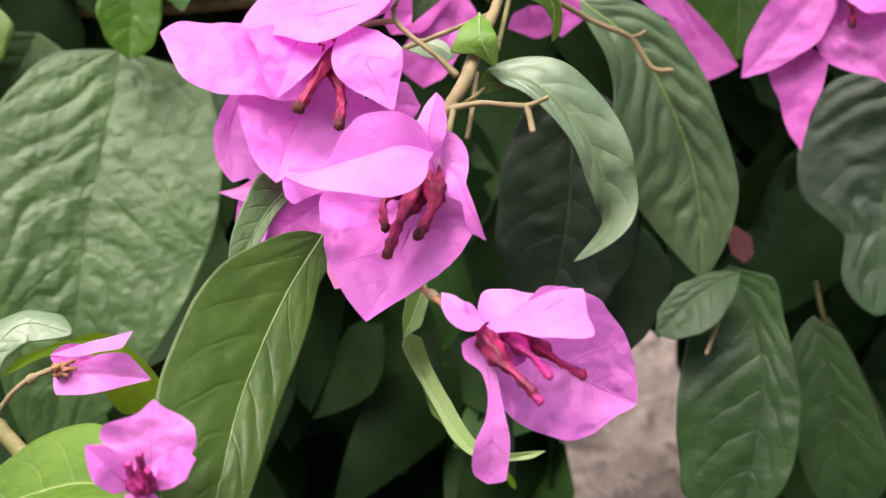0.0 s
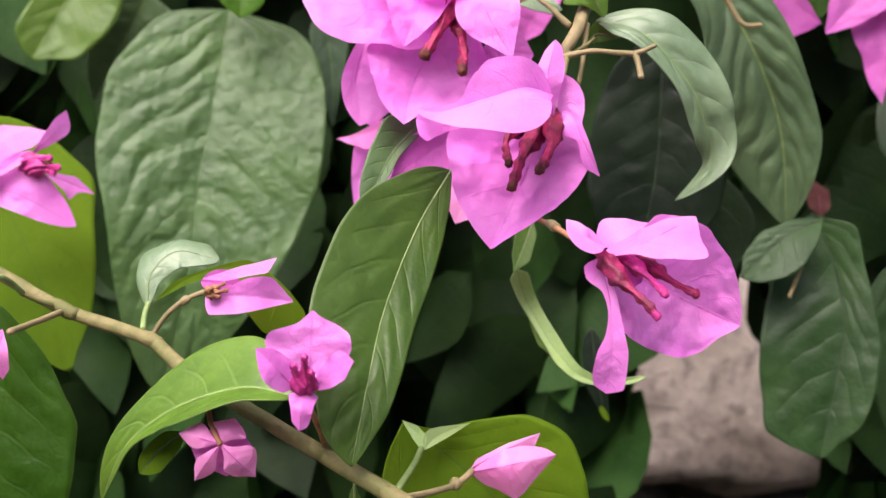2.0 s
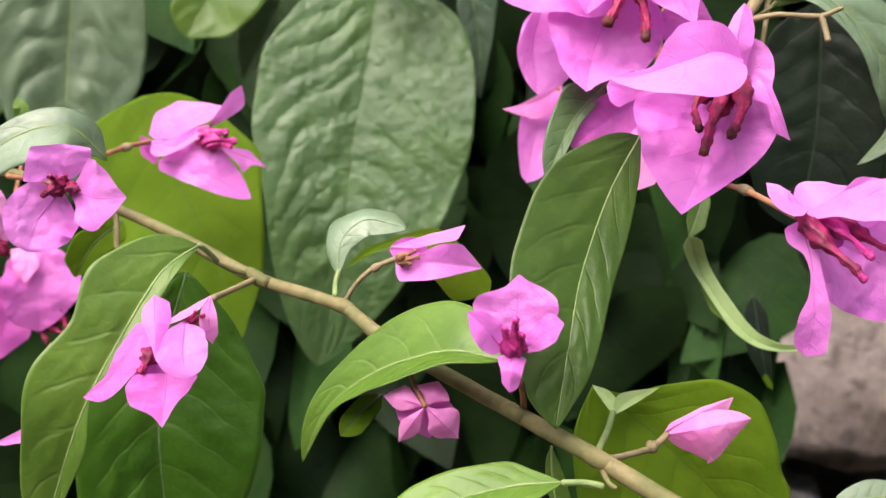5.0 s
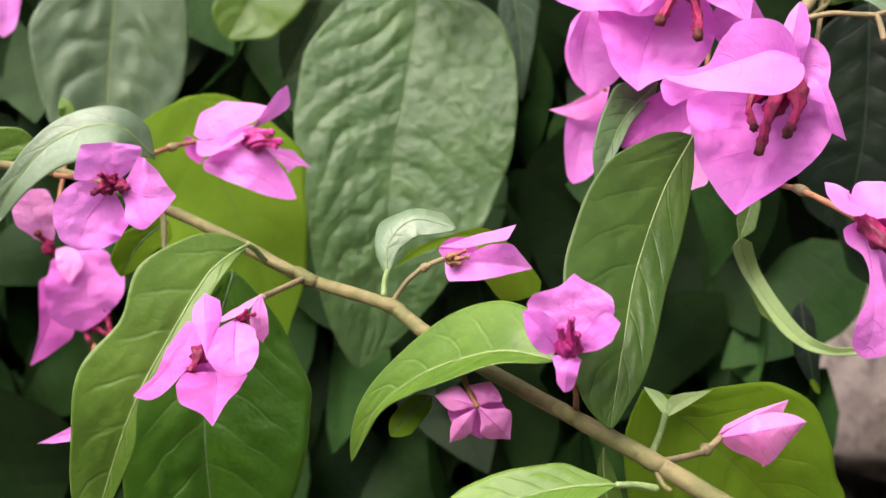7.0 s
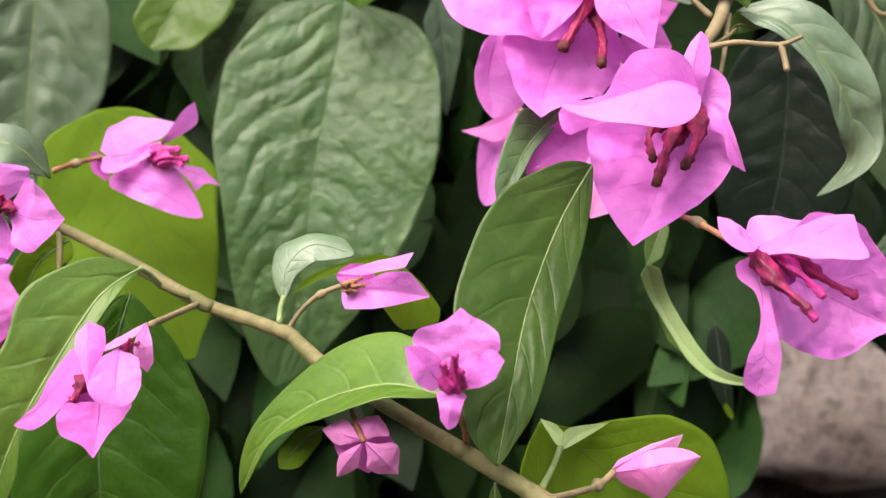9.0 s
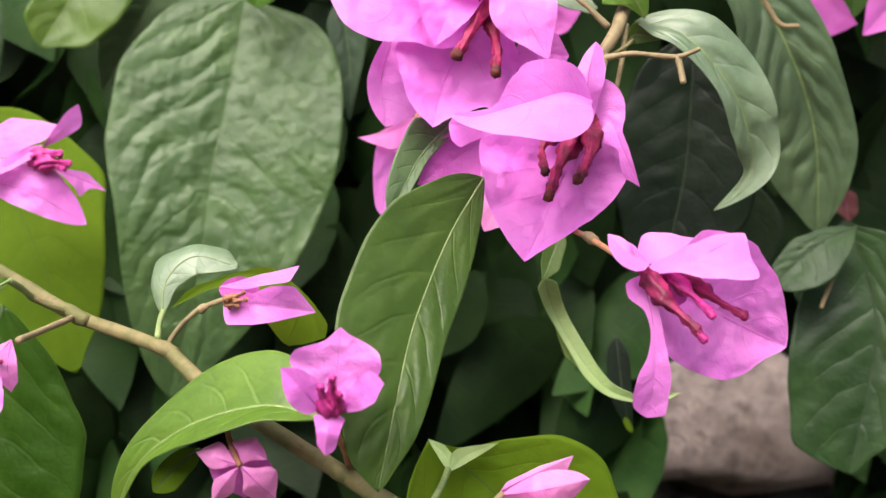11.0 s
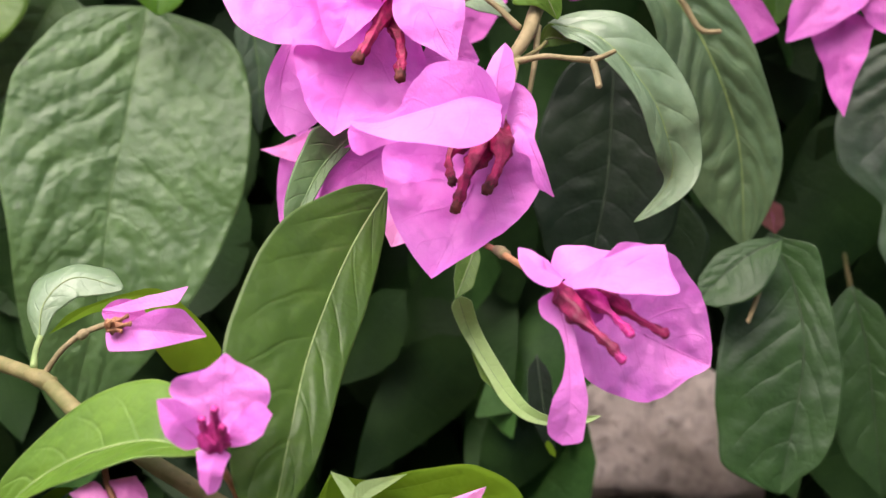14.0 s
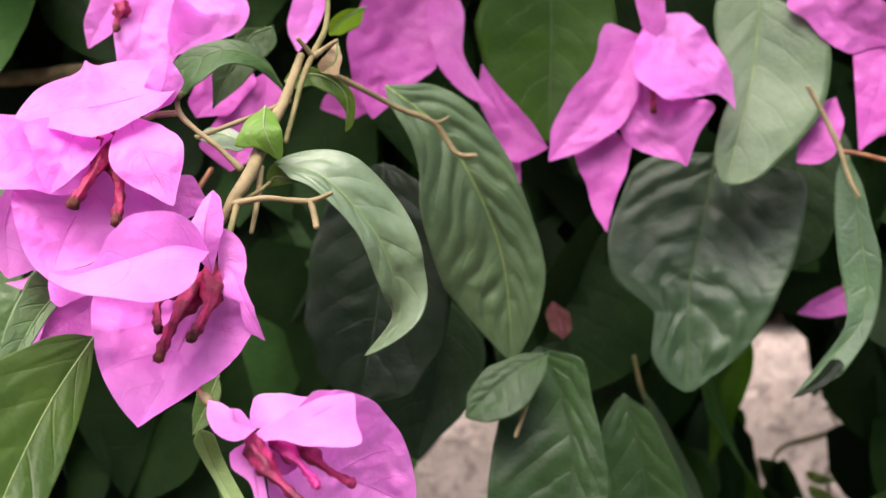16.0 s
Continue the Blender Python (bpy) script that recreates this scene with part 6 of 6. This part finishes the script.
th = stem("outer_twig", "thin tan twig with a bent stub", [(0.2115, 0.4671, 1.3436), (0.2181, 0.4659, 1.3317), (0.2223, 0.4605, 1.3186), (0.2243, 0.4574, 1.3090), (0.2272, 0.4546, 1.3013)], [0.00089, 0.00089, 0.00106, 0.00089, 0.00089], TWIG)
shoot(th, "twig", [(0.2223, 0.4605, 1.3186), (0.2317, 0.4603, 1.3172), (0.2475, 0.4599, 1.3129)], [0.00089, 0.00089, 0.00089], TWIG_RED)
th = stem("back_branch", "old tan branch crossing behind the leaves", [(-0.2615, 0.6289, 1.3524), (-0.2195, 0.6289, 1.3524), (-0.1719, 0.6290, 1.3530), (-0.1075, 0.6294, 1.3566), (-0.0515, 0.6304, 1.3664)], [0.00376, 0.00376, 0.00376, 0.00376, 0.00347], TWIG)
th = stem("fallen_stick", "short dry stick caught on a leaf", [(0.1009, 0.4490, 1.2286), (0.0982, 0.4474, 1.2223), (0.0952, 0.4456, 1.2147)], [0.00079, 0.00091, 0.00068], TWIG, category="stick")

# ---------------------------------------------------------------- weeds at the wall, seen through the gap
th = stem("weed_stem", "thin dark weed with green leaves at the foot of the wall", [(0.4253, 0.9300, 1.1288), (0.4369, 0.9340, 1.1010), (0.4255, 0.9380, 1.0688), (0.4327, 0.9420, 1.0359), (0.43, 0.96, 0.80), (0.42, 1.0, 0.0)], [0.0012, 0.0016, 0.0018, 0.0020, 0.0024, 0.0030], STEM)
shoot(th, "twig", [(0.4344, 0.9380, 1.1090), (0.4176, 0.9440, 1.1017), (0.3959, 0.9480, 1.0944), (0.3883, 0.9520, 1.0823)], [0.0020, 0.0024, 0.0020, 0.0012], STEM)
flap(th, "leaf", [(0.3959, 0.9000, 1.0745), (0.4089, 0.9040, 1.0654), (0.4264, 0.9080, 1.0608)], (-0.35, -0.80, 0.48),
     [1.2, 3.2, 4.9, 5.7, 5.3, 4.0, 2.4, 1.2], [1.2, 3.2, 4.9, 4.9, 4.9, 4.0, 2.4, 1.2], LEAF_LIME, fold=(12, 12), label="pale young weed leaf")
flap(th, "leaf", [(0.4184, 0.9000, 1.0609), (0.4114, 0.9040, 1.0514), (0.3998, 0.9080, 1.0462)], (-0.45, -0.80, 0.38),
     [1.2, 3.2, 5.7, 6.5, 6.1, 4.0, 2.4, 1.2], [1.2, 3.2, 4.9, 4.9, 4.9, 4.0, 2.4, 1.2], LEAF_YOUNG, fold=(12, 12), label="small green weed leaf")
flap(th, "leaf", [(0.3539, 0.8400, 1.1106), (0.3526, 0.8440, 1.0896), (0.3497, 0.8480, 1.0622)], (-0.40, -0.75, 0.52),
     [2.3, 6.8, 11.3, 12.8, 12.1, 9.8, 6.0, 2.3], [2.3, 6.0, 9.1, 10.6, 10.6, 8.3, 5.3, 2.3], LEAF, fold=(12, 12), label="grey-green weed leaf")
flap(th, "leaf", [(0.4300, 0.8800, 1.0480), (0.4480, 0.8840, 1.0420), (0.4720, 0.8880, 1.0260)], (-0.40, -0.70, 0.60),
     [2.0, 6.0, 9.0, 10.0, 9.5, 7.0, 4.0, 2.0], [2.0, 6.0, 8.0, 9.0, 9.0, 7.0, 4.0, 2.0], LEAF_MID, fold=(12, 12), label="small green weed leaf")
th = stem("weed_stem", "green weed shoot with hanging leaves beside the gap", [(0.2480, 0.6400, 1.2300), (0.2560, 0.6700, 1.1900), (0.2640, 0.7200, 1.1450), (0.2720, 0.7600, 1.0900), (0.28, 0.80, 0.70), (0.29, 0.85, 0.0)], [0.0010, 0.0012, 0.0015, 0.0018, 0.0024, 0.0030], STEM)
flap(th, "leaf", [(0.2463, 0.6200, 1.2259), (0.2422, 0.6240, 1.2034), (0.2341, 0.6280, 1.1762), (0.2306, 0.6320, 1.1575)], (-0.35, -0.90, 0.25),
     [2.2, 4.5, 5.6, 5.6, 5.0, 4.2, 2.8, 1.4], [1.7, 3.9, 6.1, 6.7, 6.7, 5.6, 3.3, 1.7], LEAF_DEEP, fold=(12, 12), label="hanging deep green leaf")
flap(th, "leaf", [(0.2651, 0.7000, 1.1792), (0.2601, 0.7040, 1.1602), (0.2526, 0.7080, 1.1394)], (-0.35, -0.80, 0.48),
     [1.3, 3.8, 6.3, 7.6, 7.6, 5.7, 3.5, 1.6], [1.3, 3.8, 5.7, 6.3, 6.3, 5.0, 3.1, 1.3], LEAF_DIM, fold=(12, 12), label="dull green leaf")
flap(th, "leaf", [(0.2620, 0.7400, 1.1353), (0.2833, 0.7440, 1.1180), (0.3089, 0.7480, 1.0913)], (-0.25, -0.80, 0.55),
     [2.7, 6.7, 10.6, 12.6, 12.0, 10.0, 6.7, 2.7], [2.0, 6.0, 9.3, 11.3, 11.3, 10.0, 6.7, 2.7], LEAF_DEEP, fold=(12, 12), label="bright green leaf")
flap(th, "leaf", [(0.3000, 0.8000, 1.1600), (0.3080, 0.8040, 1.1443), (0.3040, 0.8080, 1.1300)], (-0.35, -0.85, 0.40),
     [0.7, 2.2, 3.6, 4.7, 4.3, 3.2, 2.2, 1.1], [0.7, 2.2, 3.6, 4.3, 4.3, 3.2, 2.2, 1.1], LEAF_DEEP, fold=(12, 12), label="small green leaf")
flap(th, "leaf", [(0.2514, 0.6600, 1.2125), (0.2487, 0.6660, 1.1881), (0.2453, 0.6720, 1.1585)], (-0.32, -0.84, 0.43),
     [1.5, 4.2, 5.9, 6.5, 6.5, 5.3, 3.6, 1.8], [1.5, 4.2, 5.9, 6.5, 6.5, 5.3, 3.6, 1.8], LEAF_DEEP, fold=(12, 12), label="hanging deep green leaf")
flap(th, "leaf", [(0.2477, 0.6900, 1.1839), (0.2453, 0.6960, 1.1582), (0.2365, 0.7020, 1.1289)], (-0.32, -0.84, 0.43),
     [1.6, 4.3, 7.4, 8.7, 8.1, 6.8, 4.3, 1.9], [1.6, 4.3, 6.8, 8.1, 8.1, 6.8, 4.3, 1.9], LEAF_DIM, fold=(12, 12), label="dull green leaf")
flap(th, "leaf", [(0.2422, 0.7100, 1.1419), (0.2685, 0.7160, 1.1280), (0.2938, 0.7220, 1.1069)], (-0.32, -0.84, 0.43),
     [1.6, 4.5, 7.7, 9.6, 9.6, 7.7, 4.5, 1.9], [1.6, 4.5, 7.7, 9.6, 9.6, 7.7, 4.5, 1.9], LEAF_DEEP, fold=(12, 12), label="bright green leaf")
flap(th, "leaf", [(0.2743, 0.7600, 1.1872), (0.2846, 0.7660, 1.1770), (0.2846, 0.7720, 1.1665)], (-0.32, -0.84, 0.43),
     [1.0, 2.7, 3.8, 4.1, 3.8, 3.1, 2.1, 1.0], [1.0, 2.7, 3.4, 3.8, 3.4, 2.7, 2.1, 1.0], LEAF_LIME, fold=(12, 12), label="pale withered scrap")
flap(th, "leaf", [(0.3340, 0.8400, 1.1119), (0.3510, 0.8460, 1.0959), (0.3746, 0.8520, 1.0775)], (-0.32, -0.84, 0.43),
     [1.5, 4.5, 8.3, 10.2, 9.8, 7.6, 4.5, 1.9], [1.5, 4.5, 8.3, 9.4, 9.1, 7.6, 4.5, 1.9], LEAF, fold=(12, 12), label="grey-green leaf")
flap(th, "leaf", [(0.3920, 0.8000, 1.2038), (0.3869, 0.8060, 1.1647), (0.3954, 0.8120, 1.1207)], (-0.32, -0.84, 0.43),
     [2.2, 6.5, 10.1, 11.5, 10.8, 8.6, 5.4, 2.2], [2.2, 6.5, 9.4, 10.8, 10.8, 8.6, 5.4, 2.2], LEAF_DEEP, fold=(12, 12), label="deep green leaf in the shade")
flap(th, "leaf", [(0.3859, 0.8800, 1.0910), (0.3995, 0.8860, 1.0828), (0.4153, 0.8920, 1.0810)], (-0.32, -0.84, 0.43),
     [1.2, 3.2, 4.4, 4.8, 4.4, 3.6, 2.4, 1.2], [1.2, 3.2, 4.0, 4.4, 4.0, 3.2, 2.4, 1.2], LEAF_LIME, fold=(12, 12), label="young pale leaf")
shoot(th, "twig", [(0.1803, 0.6000, 1.2207), (0.1856, 0.6000, 1.2009), (0.1997, 0.6100, 1.1803)], [0.0010, 0.0012, 0.0011], STEM)
th = leaf("slender dull green leaf hanging over the weeds", [(0.1745, 0.5600, 1.2096), (0.1825, 0.5640, 1.1902), (0.1976, 0.5680, 1.1649), (0.2116, 0.5720, 1.1432)], (-0.30, -0.88, 0.36),
     [1.5, 4.0, 5.5, 5.5, 5.0, 4.5, 3.0, 1.5], [1.0, 3.0, 4.5, 5.5, 6.0, 5.5, 4.0, 2.0], LEAF_DIM, fold=(14, 14))
# this blade is blackened as painted shade; its yellowed tip is real
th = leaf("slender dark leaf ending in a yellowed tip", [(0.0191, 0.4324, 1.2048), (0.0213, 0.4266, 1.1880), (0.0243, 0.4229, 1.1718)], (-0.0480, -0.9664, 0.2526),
     [0.9, 2.9, 4.1, 3.9, 3.6, 3.0, 2.3, 1.7], [1.1, 3.6, 4.5, 4.8, 5.2, 4.0, 2.3, 1.0], LEAF_SHADE_DRY, fold=(12, 12))
flap(th, "tip", [(0.0223, 0.4215, 1.1778), (0.0236, 0.4213, 1.1751), (0.0252, 0.4209, 1.1720)], (-0.0539, -0.9572, 0.2843),
     [0.2, 0.6, 0.9, 1.0, 1.0, 1.0, 0.7, 0.3], [0.4, 1.2, 1.4, 1.3, 1.3, 1.2, 0.7, 0.3], LEAF_UNDER, fold=(10, 10), label="yellowed leaf tip")

# ---------------------------------------------------------------- the depth of the shrub
def in_gap(x, y, z):
    """Openings in the foliage through which the wall shows."""
    a, b = x / y, (z - 1.3) / y + 0.105
    for cx, cz, rx, rz in ((0.170, -0.18, 0.055, 0.115), (0.163, -0.235, 0.078, 0.065), (0.42, -0.045, 0.045, 0.065), (0.32, -0.06, 0.016, 0.022), (0.455, -0.15, 0.05, 0.03)):
        if ((a - cx) / rx) ** 2 + ((b - cz) / rz) ** 2 < 1:
            return True
    return False


def foliage(name, label, n, xs, ys, zs, size, material, seed, gaps=True):
    """Many leaves that nobody could count, in one mesh: each a folded, pointed blade hanging from its base."""
    rnd = random.Random(seed)
    verts, faces = [], []
    made = 0
    while made < n:
        p = Vector((rnd.uniform(*xs), rnd.uniform(*ys), rnd.uniform(*zs)))
        ln = rnd.uniform(*size)
        wd = ln * rnd.uniform(0.26, 0.36)
        turn = Euler((rnd.uniform(-0.45, 0.45), rnd.gauss(0, 0.5), rnd.gauss(0, 0.7))).to_matrix()
        bend = rnd.uniform(-0.25, 0.35)
        ends = [p + turn @ Vector((k * wd * 0.6, 0, m * ln * 0.5)) for k, m in ((0, 1), (0, -1), (1, 0), (-1, 0), (0, 0))]
        if gaps and any(in_gap(*q) for q in ends):
            made += 1
            continue
        i0 = len(verts)
        for i in range(8):
            u = i / 7
            w = wd * (math.sin(math.pi * u ** 0.8) ** 0.8) * (1 - 0.25 * u) if 0 < u < 1 else wd * 0.02
            for j in range(-2, 3):
                s = j / 2
                q = Vector((w * s, -bend * ln * u * u + 0.22 * w * abs(s) - 0.03 * ln * math.sin(9 * u) * abs(s), -ln * (u - 0.5)))
                verts.append(p + turn @ q)
        for i in range(7):
            for j in range(4):
                a = i0 + i * 5 + j
                faces.append((a, a + 5, a + 6, a + 1))
        made += 1
    me = bpy.data.meshes.new(name)
    me.from_pydata(verts, [], faces)
    uvl = me.uv_layers.new(name="UVMap")
    k = np.arange(len(verts))
    uv = np.stack([(k % 40) // 5 / 7, (k % 5) / 4], 1)
    loops = np.empty(len(me.loops), int)
    me.loops.foreach_get("vertex_index", loops)
    uvl.data.foreach_set("uv", uv[loops].ravel())
    me.polygons.foreach_set("use_smooth", [True] * len(me.polygons))
    me.materials.append(material)
    return tagged(new(name, me), label, "foliage", kind="stuff")


foliage("inner_foliage", "dense dark green leaves in the shade of the shrub", 13500, (-0.85, 0.95), (0.60, 0.88), (0.03, 1.55), (0.06, 0.11), LEAF_INNER_SHADE, 3)
# out of view: added to block top light from the inner leaves
foliage("upper_foliage", "unseen leaves added above the shrub to keep its inside dark", 1300, (-0.8, 0.9), (0.52, 0.84), (1.52, 1.64), (0.06, 0.11), LEAF, 4, False)
foliage("low_foliage", "low green weeds growing at the foot of the wall", 260, (0.5, 1.15), (1.08, 1.3), (0.05, 1.02), (0.05, 0.1), LEAF, 8)
# two unseen clumps, added only to cast shade on the flowers below
foliage("overhanging_foliage", "unseen leaves added above the outer flowers to shade them", 130, (0.08, 0.60), (0.37, 0.62), (1.475, 1.62), (0.06, 0.10), LEAF, 11, False)
foliage("overhanging_foliage", "unseen leaves added above the deep flowers to shade them", 90, (-0.12, 0.09), (0.43, 0.62), (1.465, 1.60), (0.06, 0.10), LEAF, 13, False)
